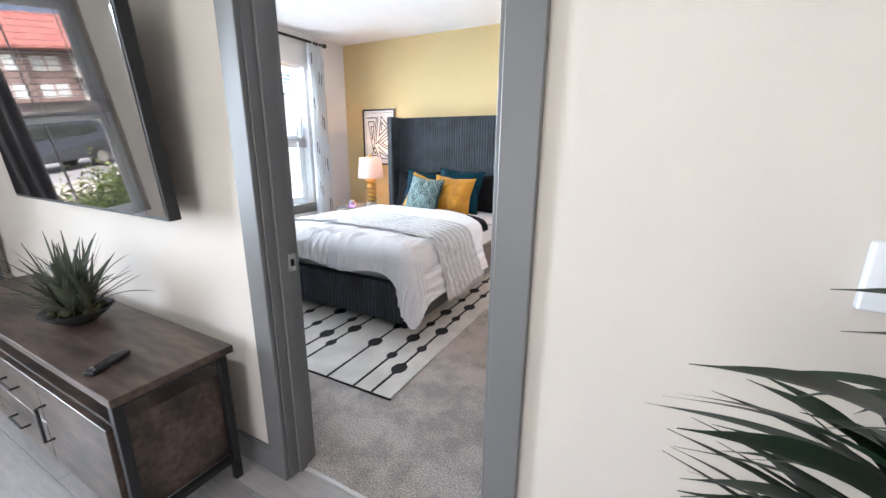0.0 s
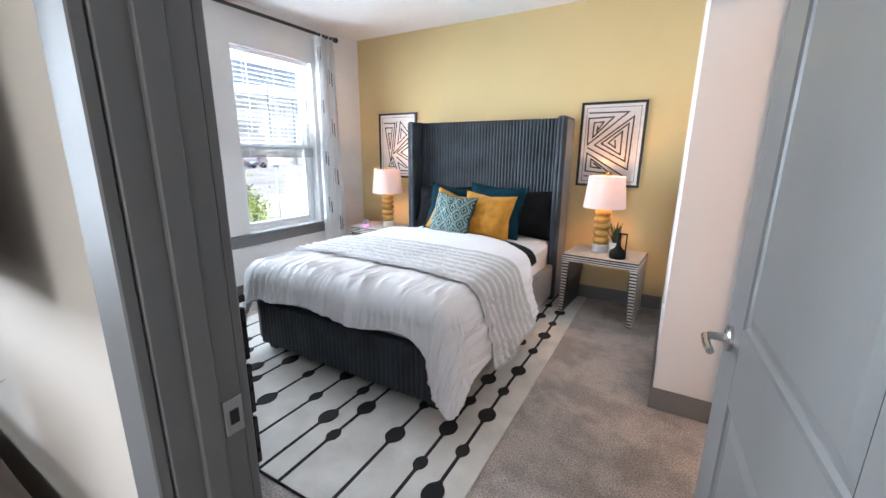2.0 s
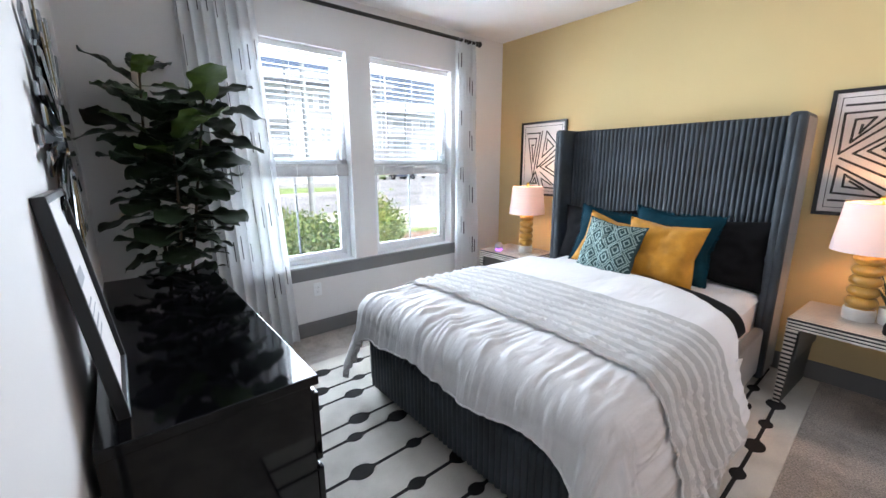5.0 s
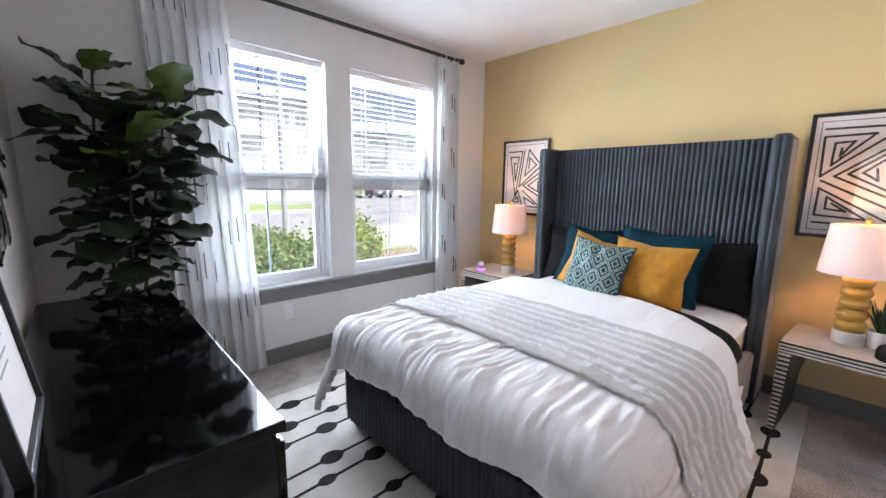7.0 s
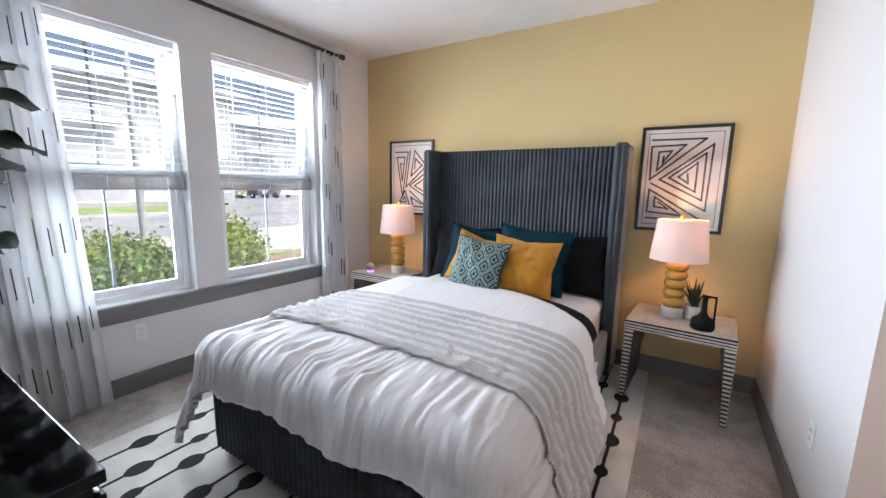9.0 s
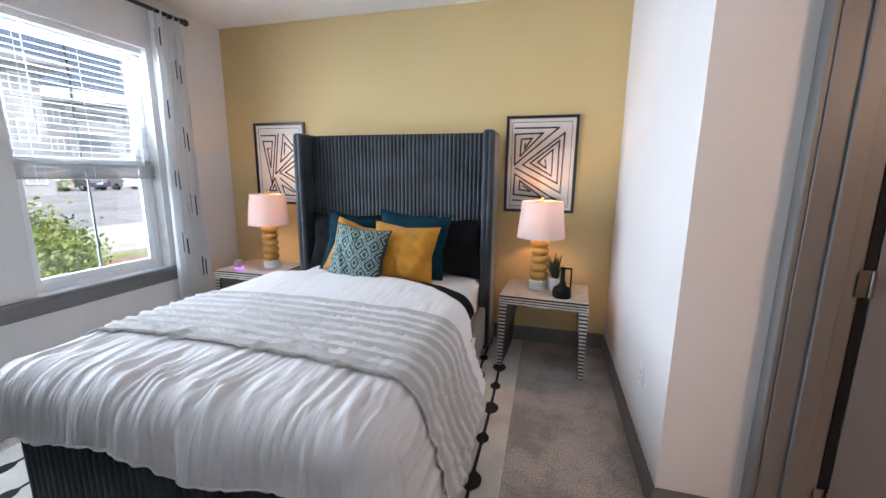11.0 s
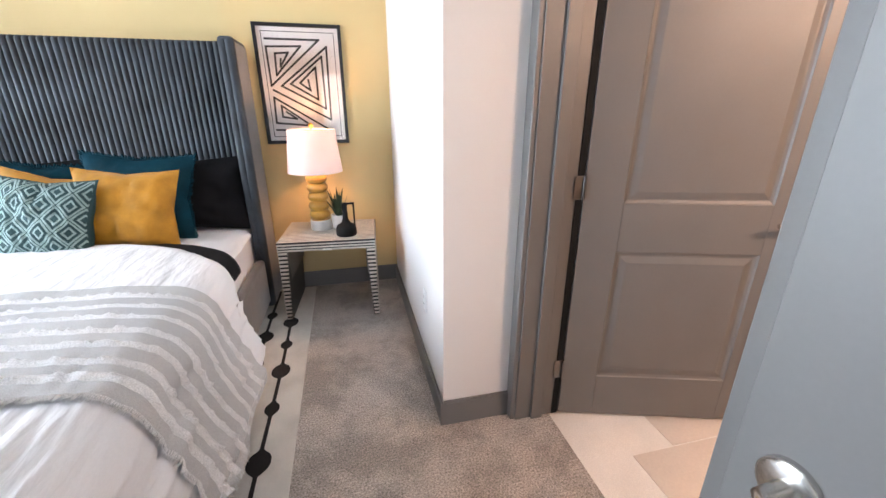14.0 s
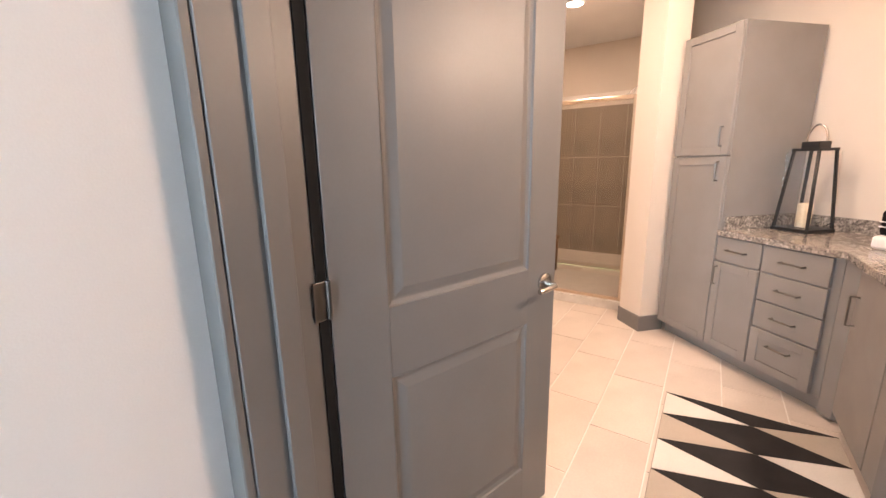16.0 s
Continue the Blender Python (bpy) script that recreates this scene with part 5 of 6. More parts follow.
for k in range(7):
    a = k * 0.9
    top = (0.05 * math.cos(a), 0.05 * math.sin(a), 0.90 + 0.045 * k)
    part("stem", tube([(0.03 * math.cos(a), 0.03 * math.sin(a), 0.27), (0.05 * math.cos(a), 0.05 * math.sin(a), 0.5), top], 0.008, 6, taper=0.6), PALM, palm)
    for j in range(15):
        b = a + j * 2.4 + rnd.uniform(-0.3, 0.3)
        r = rnd.uniform(0.20, 0.33) if top[2] < 1.1 else rnd.uniform(0.12, 0.22)
        z = top[2] - 0.03 * j
        tip = (top[0] + r * math.cos(b), top[1] + r * math.sin(b) * 0.9, z + rnd.uniform(-0.12, 0.05))
        if tip[1] > 0.33:
            continue
        palm_leaf((top[0], top[1], z - 0.03), tip, rnd.uniform(0.008, 0.022), rnd.uniform(0.02, 0.08))
# the long leaves that lean out over the floor
for tx, ty, tz, w in ((-0.323, -0.09, 1.118, 0.013), (-0.305, -0.09, 1.160, 0.018), (-0.305, -0.09, 1.085, 0.017), (-0.304, -0.08, 1.055, 0.008), (-0.294, -0.09, 1.01, 0.018), (-0.218, -0.09, 1.255, 0.012), (-0.205, -0.09, 1.22, 0.011)):
    palm_leaf((0.02, -0.02, tz - 0.22), (tx, ty, tz), w, 0.085)
for k in range(34):
    a, r, z = rnd.uniform(2.5, 4.1), rnd.uniform(0.16, 0.31), rnd.uniform(0.88, 1.10)
    palm_leaf((rnd.uniform(-0.04, 0.05), rnd.uniform(-0.05, 0.02), z - rnd.uniform(0.05, 0.25)), (r * math.cos(a), r * math.sin(a) * 0.7, z), rnd.uniform(0.005, 0.013), rnd.uniform(0.02, 0.09))

# threshold strip between planks and carpet
tagged(part("threshold_strip", box(ED0, 1.254, -0.004, ED1, 1.272, 0.004, bevel=0.002, segments=1), material("pale_metal_strip", (0.7, 0.68, 0.66), 0.4, metal=0.3)), "pale strip between planks and carpet", "threshold", kind="structure")

# ---- bathroom ----
CAB = material("grey_cabinet_paint", (0.25, 0.235, 0.225), 0.45, grain=0.03, stain=0.04, stain_scale=5)
GRANITE = material("speckled_granite", (0.42, 0.38, 0.34), 0.2, grain=0.75, grain_scale=75, stain=0.25, stain_scale=28, coat=0.3)
SHOWER_TILE = material("beige_shower_tile", (0.34, 0.29, 0.23), 0.35, grain=0.08, grain_scale=60, stain=0.12, stain_scale=4)
# the stub wall between shower and cabinets, its faces turned with the vanity
tagged(part("wall_bath_stub", prism([(3.05, 3.05), (2.89, 2.87), (3.035, 2.73), (3.6, 2.9), (3.6, 3.07)], 0, CEIL), WALL_BATH), "cream painted stub wall beside the shower", "wall", kind="structure")
bm = prism([(3.06, 3.062), (2.868, 2.872), (3.03, 2.716), (3.042, 2.728), (2.892, 2.872), (3.072, 3.05)], 0, 0.125)
tagged(part("baseboard_stub", bm, TRIM), "grey painted baseboard round the stub wall", "baseboard", kind="structure")
wall("wall_shower_side", [(3.62, 2.95, 0, 4.75, 3.07, CEIL)], WALL_BATH, "cream painted bathroom wall")

shower = thing("shower_enclosure", "glass shower door in a pale metal frame with a white pan", "shower", (3.32, 3.08, 0))
SW = 1.15
part("pan", box(-0.04, 0, 0.0, 0.95, SW, 0.06, bevel=0.008), MARBLE, shower, "white shower pan")
part("curb", box(-0.05, 0.0, 0.0, 0.03, SW, 0.085, bevel=0.006), MARBLE, shower)
fr = None
for b in ((0.0, 0.086, 0.03, 1.90), (SW - 0.03, 0.086, SW, 1.90), (0.031, 1.865, SW - 0.031, 1.90), (0.031, 0.086, SW - 0.031, 0.115)):
    fr = box(-0.025, b[0], b[1], 0.0, b[2], b[3], bevel=0.003, bm=fr, segments=1)
part("shower_frame", fr, material("champagne_metal", (0.62, 0.50, 0.38), 0.3, metal=1.0), shower, "brushed pale metal frame")
g = part("shower_glass", box(-0.014, 0.028, 0.11, -0.010, SW - 0.028, 1.87), glass("shower_glass", (0.86, 0.84, 0.80)), shower)
g.visible_shadow = False
part("shower_head", tube([(0.45, 0.0, 2.02), (0.42, 0.08, 2.03), (0.40, 0.12, 1.99), (0.395, 0.14, 1.95)], 0.011, 10), NICKEL, shower, smooth=True)
part("rosette", lathe([(0, 1.93), (0.035, 1.93), (0.03, 1.955), (0.012, 1.97), (0, 1.97)], 20, centre=(0.395, 0.145, 0)), NICKEL, shower, smooth=True)
stool = thing("shower_stool", "small teak shower stool with folded towels", "stool", (4.0, 4.1, 0.06))
TEAK = material("teak", (0.30, 0.16, 0.07), 0.5, grain=0.3, grain_scale=40, stain=0.2, warp=(0.3, 1, 1))
part("seat", box(-0.2, -0.14, 0.40, 0.2, 0.14, 0.43, bevel=0.004), TEAK, stool)
for sx in (-0.17, 0.17):
    for sy in (-0.11, 0.11):
        part("leg", box(sx - 0.018, sy - 0.018, 0, sx + 0.018, sy + 0.018, 0.40, bevel=0.003, segments=1), TEAK, stool)
part("shelf", box(-0.18, -0.12, 0.14, 0.18, 0.12, 0.16, bevel=0.003), TEAK, stool)
towel = thing("towel_stack", "folded towels stacked on the shower stool", "towel", (4.0, 4.1, 0.49))
part("folded_towel", box(-0.13, -0.10, 0, 0.13, 0.10, 0.07, bevel=0.025, segments=4), LINEN, towel, smooth=True)
part("folded_towel", box(-0.12, -0.09, 0.071, 0.12, 0.09, 0.13, bevel=0.025, segments=4), BLACK_CLOTH, towel, "dark folded towel", smooth=True)

surround = thing("shower_surround", "beige tiled shower walls", "wall tile", (4.745, 3.075, 0.06), kind="structure")
bm = box(-0.012, 0.0, 0.0, 0.0, 1.52, 2.10)
box(-1.40, 1.508, 0.0, -0.012, 1.52, 2.10, bm=bm)
box(-1.12, 0.0, 0.0, -0.012, 0.012, 2.10, bm=bm)
part("tile_bed", bm, GROUT, surround)
tb = box(-0.008, 0.002, 0.002, 0.0, 0.298, 0.598, bevel=0.001, segments=1)
tile_me = bpy.data.meshes.new("wall_tile")
tb.to_mesh(tile_me)
tb.free()
tile_me.materials.append(SHOWER_TILE)
for r in range(3):
    for k in range(5):
        ob = new("tile", tile_me)
        ob.parent = surround
        ob.location = (-0.0125, 0.02 + 0.30 * k, 0.15 + 0.6 * r)
    for k in range(4):
        ob = new("tile", tile_me)
        ob.parent = surround
        ob.matrix_basis = pose(-1.38 + 0.30 * k + 0.3, 1.5075, 0.15 + 0.6 * r, 0, 0, 90)

# vanity, turned with the cabinet front; local x runs along the front from the tall cabinet, y goes back
VA = math.degrees(math.atan2(-0.83, -0.78))
V0 = (2.985, 2.735)


def shaker(parent, name, x0, x1, z0, z1, y=0.0, handle=None):
    """A framed door or drawer front facing -y of its parent's axes, here +y local is inward."""
    bm = box(x0 + 0.002, y - 0.018, z0 + 0.002, x1 - 0.002, y, z1 - 0.002, bevel=0.002, segments=1)
    d = part(name, bm, CAB, parent)
    if z1 - z0 > 0.25:
        fr = None
        r = 0.055
        for b in ((x0 + 0.003, z0 + 0.003, x0 + r, z1 - 0.003), (x1 - r, z0 + 0.003, x1 - 0.003, z1 - 0.003), (x0 + r, z0 + 0.003, x1 - r, z0 + r), (x0 + r, z1 - r, x1 - r, z1 - 0.003)):
            fr = box(b[0], y - 0.025, b[1], b[2], y - 0.018, b[3], bevel=0.0015, bm=fr, segments=1)
        part("rail_frame", fr, CAB, d)
    if handle:
        hx, hz, up = handle
        yo = y - 0.019
        a, b = ((hx, hz - 0.06), (hx, hz + 0.06)) if up else ((hx - 0.06, hz), (hx + 0.06, hz))
        part("handle", tube([(a[0], yo, a[1]), (a[0], yo - 0.03, a[1]), (b[0], yo - 0.03, b[1]), (b[0], yo, b[1])], 0.0055, 8), HINGE, d, "satin nickel bar handle", smooth=True)
    return d


def local_frame(name, label, category, x):
    c, s = math.cos(radians(VA)), math.sin(radians(VA))
    return thing(name, label, category, (V0[0] + c * x, V0[1] + s * x, 0), VA)


# local +y points back into the corner, so the depth is taken on that side
tall = local_frame("linen_cabinet", "tall grey shaker linen cabinet with two doors", "cabinet", 0.0)
DEPTH = 0.62
part("cabinet_body", box(0.0, 0.0, 0.10, 0.435, DEPTH, 2.17, bevel=0.002, segments=1), CAB, tall)
part("toe_kick", box(0.0, 0.06, 0.0, 0.435, DEPTH, 0.10), CAB, tall)
shaker(tall, "door", 0.0, 0.435, 0.10, 1.375, handle=(0.38, 1.28, True))
shaker(tall, "door", 0.0, 0.435, 1.38, 2.17, handle=(0.38, 1.50, True))
van = local_frame("vanity_cabinet", "grey vanity base cabinet with a door and four drawers", "cabinet", 0.437)
part("cabinet_body", box(0.0, 0.0, 0.10, 0.70, DEPTH, 0.865, bevel=0.002, segments=1), CAB, van)
part("toe_kick", box(0.0, 0.06, 0.0, 0.70, DEPTH, 0.10), CAB, van)
shaker(van, "drawer", 0.0, 0.30, 0.70, 0.86, handle=(0.15, 0.78, False))
shaker(van, "door", 0.0, 0.30, 0.10, 0.695, handle=(0.03, 0.60, True))
for z0, z1 in ((0.70, 0.86), (0.53, 0.695), (0.36, 0.525), (0.10, 0.355)):
    shaker(van, "drawer", 0.305, 0.66, z0, z1, handle=(0.48, (z0 + z1) / 2 + (0.04 if z1 < 0.4 else 0), False))
run = thing("sink_cabinet", "grey sink base cabinet along the wall", "cabinet", (0.55, 1.86, 0))
part("cabinet_body", box(0.0, -0.53, 0.10, 1.60, 0.0, 0.865, bevel=0.002, segments=1), CAB, run)
part("toe_kick", box(0.0, -0.53, 0.0, 1.60, -0.06, 0.10), CAB, run)
for k in range(3):
    d = part("door", box(0.10 + k * 0.48, 0.0, 0.105, 0.57 + k * 0.48, 0.018, 0.855, bevel=0.002, segments=1), CAB, run)
    hx = 0.52 + k * 0.48 if k != 1 else 0.14 + k * 0.48
    part("handle", tube([(hx, 0.017, 0.58), (hx, 0.05, 0.58), (hx, 0.05, 0.72), (hx, 0.017, 0.72)], 0.0055, 8), HINGE, d, "satin nickel bar handle", smooth=True)
c, s = math.cos(radians(VA)), math.sin(radians(VA))


def vpt(x, y):
    return (V0[0] + c * x - s * y, V0[1] + s * x + c * y)


pts = [vpt(0.44, -0.03), vpt(1.155, -0.03), (0.53, 1.885), (0.53, 1.32), (vpt(1.3, 0.5)[0] + 0.3, 1.32), vpt(0.44, DEPTH + 0.02)]
counter = thing("granite_counter", "speckled granite bathroom counter with a backsplash", "countertop", (0, 0, 0))
part("slab", prism(pts, 0.866, 0.90), GRANITE, counter)
a, b = vpt(0.437, DEPTH), vpt(0.437, 0.02)
part("backsplash", prism([vpt(0.4375, 0.02), vpt(0.4375, DEPTH), vpt(0.455, DEPTH), vpt(0.455, 0.02)], 0.9, 0.985), GRANITE, counter)
part("backsplash", prism([vpt(0.456, DEPTH + 0.02), vpt(0.456, DEPTH), vpt(1.35, DEPTH), vpt(1.35, DEPTH + 0.02)], 0.9, 0.985), GRANITE, counter)
part("filler_panel", prism([(x - 0.55, y - 1.86) for x, y in (vpt(1.139, 0.0), vpt(1.139, 0.25), (2.35, 1.65), (2.1515, 1.65), (2.1515, 1.859))], 0.02, 0.864), CAB, run)
# the wall behind the vanity
tagged(part("wall_bath_vanity", prism([vpt(-0.95, DEPTH + 0.021), vpt(1.9, DEPTH + 0.021), vpt(1.9, DEPTH + 0.10), vpt(-0.95, DEPTH + 0.10)], 0, CEIL), WALL_BATH), "cream painted wall behind the vanity", "wall", kind="structure")
lx, ly = vpt(0.615, 0.43)
lantern = thing("lantern", "black metal candle lantern on the vanity top", "lantern", (lx, ly, 0.90), VA)
for sx in (-1, 1):
    for sy in (-1, 1):
        part("post", tube([(sx * 0.085, sy * 0.085, 0.006), (sx * 0.058, sy * 0.058, 0.43)], 0.008, 4), BLACK, lantern)
part("lantern_base", box(-0.095, -0.095, 0, 0.095, 0.095, 0.018, bevel=0.003), BLACK, lantern)
bm = None
for q in ((-0.066, -0.066, 0.066, -0.052), (-0.066, 0.052, 0.066, 0.066), (-0.066, -0.052, -0.052, 0.052), (0.052, -0.052, 0.066, 0.052)):
    bm = box(q[0], q[1], 0.42, q[2], q[3], 0.434, bm=bm)
part("top_rim", bm, BLACK, lantern)
part("lantern_cap", box(-0.042, -0.042, 0.434, 0.042, 0.042, 0.468, bevel=0.004), BLACK, lantern)
part("ring_handle", tube([(0.048 * math.cos(k * math.pi / 12), 0, 0.468 + 0.085 * math.sin(k * math.pi / 12)) for k in range(13)], 0.005, 8), NICKEL, lantern, "bent metal ring handle", smooth=True)
for sy in (-1, 1):
    g = part("glass_side", prism([(-0.08, sy * 0.074), (0.08, sy * 0.074), (0.08, sy * 0.076), (-0.08, sy * 0.076)], 0.02, 0.42), PANE, lantern)
    g.visible_shadow = False
lantern.scale = (1.18, 1.18, 1.18)
candle = thing("candle", "thick ivory pillar candle inside the lantern", "candle", (lx, ly, 0.924))
part("wax", lathe([(0, 0), (0.036, 0), (0.038, 0.004), (0.038, 0.145), (0.033, 0.15), (0, 0.143)], 28), material("ivory_wax", (0.78, 0.68, 0.50), 0.5, stain=0.04), candle, smooth=True)
tx, ty = vpt(1.2, 0.24)
tw = thing("hand_towel", "white and black striped hand towel folded on the vanity", "towel", (tx, ty, 0.90), VA)
part("folded_towel", box(-0.09, -0.07, 0, 0.09, 0.07, 0.07, bevel=0.02, segments=4), LINEN, tw, smooth=True)
part("folded_towel", box(-0.08, -0.05, 0.071, 0.08, 0.05, 0.20, bevel=0.02, segments=4), BLACK_CLOTH, tw, "black striped towel", smooth=True)
for z in (0.11, 0.135):
    part("stripe", box(-0.081, -0.051, z, 0.081, 0.051, z + 0.008, bevel=0.003, segments=1), LINEN, tw)

brug = thing("bath_rug", "cream bath rug with black triangles", "rug", (0.75, 1.85, 0))
BR_L, BR_W = 1.255, 0.742
part("field", box(0, 0, 0, BR_L, BR_W, 0.012, bevel=0.004), material("beige_bath_pile", (0.50, 0.44, 0.37), 0.95, grain=0.2, grain_scale=350, stain=0.06, bump=0.8), brug)
BATH_WHITE = material("white_bath_pile", (0.78, 0.75, 0.71), 0.95, grain=0.2, grain_scale=350, stain=0.06, bump=0.8)
STEP, MID = 0.236, BR_W * 0.47
for k in range(6):
    x = BR_L - 0.006 - k * STEP
    low = max(0.004, x - STEP / 2)
    tip = [(x, BR_W - 0.004), (low, MID), (x, 0.004)] if k == 0 else [(x, BR_W - 0.004), (low, MID), (x, 0.004), (x + STEP / 2, MID)]
    part("diamond", prism(tip, 0.010, 0.0145), RUG_BLACK, brug, "long black diamond")
    if k < 5:
        end = BR_W - 0.004 if k % 2 == 0 else 0.004
        gap = 0.012 if k % 2 == 0 else -0.012
        part("wedge", prism([(x - 0.006, end), (x - STEP / 2, MID + gap), (x - STEP + 0.006, end)], 0.010, 0.0138), BATH_WHITE, brug, "white wedge between the diamonds")

# warm downlights in the bathroom ceiling
for x, y, watts in ((2.2, 2.75, 5.2), (1.5, 3.7, 6.0), (3.362, 3.662, 5.4)):
    lamp = thing("downlight", "round recessed warm downlight", "ceiling light", (x, y, CEIL), group="bathroom downlights")
    part("trim_ring", lathe([(0.075, -0.001), (0.095, -0.001), (0.095, -0.007), (0.075, -0.010), (0.075, -0.001)], 32), WHITE_PVC, lamp, smooth=True)
    part("diffuser", lathe([(0, -0.003), (0.075, -0.003), (0.075, -0.001), (0, -0.001)], 32), emitter("warm_diffuser", (1.0, 0.66, 0.45), 6.0), lamp)
    ld = bpy.data.lights.new("downlight_glow", "AREA")
    ld.shape, ld.size, ld.energy, ld.color = "DISK", 0.15, watts, (1.0, 0.68, 0.47)
    new("downlight_glow", ld).matrix_world = look((x, y, CEIL - 0.012), (x, y + 0.001, 0))

bar = thing("vanity_light", "warm vanity light bar above the sink mirror wall", "wall light", (1.25, 1.317, 2.12))
part("back_plate", box(-0.35, 0, -0.05, 0.35, 0.02, 0.05, bevel=0.004), NICKEL, bar)
for x in (-0.24, 0.0, 0.24):
    sh = part("shade", lathe([(0.045, -0.09), (0.055, 0.03), (0.053, 0.03), (0.043, -0.09), (0.045, -0.09)], 24, centre=(x, 0.09, 0)), emitter("warm_glass_shade", (1.0, 0.66, 0.45), 5.0), bar, "glowing frosted glass shade")
    part("arm", tube([(x, 0.02, 0.0), (x, 0.06, 0.04), (x, 0.09, 0.045)], 0.008, 8), NICKEL, bar)
ld = bpy.data.lights.new("vanity_glow", "AREA")
ld.shape, ld.size, ld.size_y, ld.energy, ld.color = "RECTANGLE", 0.66, 0.12, 9.5, (1.0, 0.67, 0.46)
new("vanity_glow", ld).matrix_world = look((1.25, 1.46, 2.10), (1.25, 3.0, 1.7))

# ---- outdoors ----
GROUND_Z = -0.35
LAWN = material("lawn", (0.22, 0.31, 0.09), 0.95, grain=0.4, grain_scale=30, stain=0.2, stain_scale=0.6)
ASPHALT = material("asphalt", (0.27, 0.27, 0.28), 0.9, grain=0.3, grain_scale=40, stain=0.15, stain_scale=0.4)
CONCRETE = material("pale_concrete", (0.45, 0.43, 0.40), 0.9, grain=0.2, grain_scale=40, stain=0.1, stain_scale=0.8)
MULCH = material("red_mulch", (0.36, 0.22, 0.15), 1.0, grain=0.5, grain_scale=50, stain=0.3, stain_scale=5, bump=1.0)
bm = box(-400, -400, GROUND_Z - 0.2, 400, 400, GROUND_Z)
tagged(part("ground", bm, LAWN), "mown grass round the building", "ground", kind="structure")
tagged(part("mulch_bed", prism([(-9.5, -4.5), (-4.22, -4.5), (-4.22, 9), (-9.0, 9.0), (-10.5, 3)], GROUND_Z, GROUND_Z + 0.03), MULCH), "red mulch planting bed under the windows", "planting bed", kind="structure")
tagged(part("pavement", prism([(-13.5, -60), (-11.2, -60), (-11.2, 3), (-9.6, 9.0), (-9.6, 60), (-13.5, 60)], GROUND_Z, GROUND_Z + 0.06), CONCRETE), "pale concrete pavement", "pavement", kind="structure")
tagged(part("road", box(-60, -60, GROUND_Z, -14, 60, GROUND_Z + 0.02), ASPHALT), "grey asphalt road and car park", "road", kind="structure")
tagged(part("kerb", box(-14, -60, GROUND_Z, -13.5, 60, GROUND_Z + 0.14, bevel=0.03), CONCRETE), "pale concrete kerb", "kerb", kind="structure")


def island(name, cx, cy, rx, ry):
    n = 40
    pts = [(cx + rx * math.cos(2 * math.pi * k / n), cy + ry * math.sin(2 * math.pi * k / n)) for k in range(n)]
    inner = [(cx + (rx - 0.25) * math.cos(2 * math.pi * k / n), cy + (ry - 0.25) * math.sin(2 * math.pi * k / n)) for k in range(n)]
    ob = thing(name, "grassy traffic island with a pale kerb", "traffic island", (0, 0, GROUND_Z), kind="structure")
    part("island_kerb", prism(pts, 0.02, 0.16), CONCRETE, ob)
    part("island_grass", prism(inner, 0.165, 0.20), LAWN, ob)


island("island_1", -27.0, 7.5, 3.0, 8.5)
island("island_2", -30.0, -12.0, 3.0, 6.0)

HEDGE = [material("shrub_leaf", (0.27, 0.40, 0.10), 0.6, stain=0.3, stain_scale=6), material("shrub_leaf_yellow", (0.44, 0.52, 0.17), 0.6, stain=0.3, stain_scale=6), material("shrub_leaf_deep", (0.18, 0.30, 0.09), 0.6, stain=0.3, stain_scale=6)]


def shrub(at, w, h, seed, mats, count=900, size=1.0, name="shrub", label="leafy green shrub outside the window"):
    """Stems with many small leaves in an uneven outline."""
    ob = thing(name, label, "shrub", at, group="shrubs")
    rr = random.Random(seed)
    stems = bmesh.new()
    tips = []
    for k in range(12):
        a, r = rr.uniform(0, 6.28), rr.uniform(0.1, 0.5) * w
        tip = Vector((r * math.cos(a), r * math.sin(a), h * rr.uniform(0.55, 1.0)))
        tube([(0, 0, 0), tip * 0.5 + Vector((0, 0, 0.05)), tip], 0.012, 5, bm=stems, taper=0.3)
        tips.append(tip)
    part("stem", stems, BARK, ob)
    for mi, mt in enumerate(mats):
        verts, faces = [], []
        for k in range(count // len(mats)):
            tip = rr.choice(tips)
            c = tip * rr.uniform(0.3, 1.0) + Vector((rr.gauss(0, 0.11), rr.gauss(0, 0.11), rr.gauss(0, 0.09))) * max(w, h)
            if c.z < 0.03:
                continue
            l, ww = rr.uniform(0.04, 0.08) * size, rr.uniform(0.014, 0.026) * size
            d = Vector((rr.gauss(0, 1), rr.gauss(0, 1), rr.gauss(0.4, 0.7))).normalized()
            s = d.orthogonal().normalized() * ww
            n = len(verts)
            verts += [c, c + d * l * 0.5 + s, c + d * l, c + d * l * 0.5 - s]
            faces.append((n, n + 1, n + 2, n + 3))
        me = bpy.data.meshes.new("leaves")
        me.from_pydata([tuple(v) for v in verts], [], faces)
        me.materials.append(mt)
        lo = new("foliage", me)
        lo.parent = ob
        tagged(lo, kind="stuff")


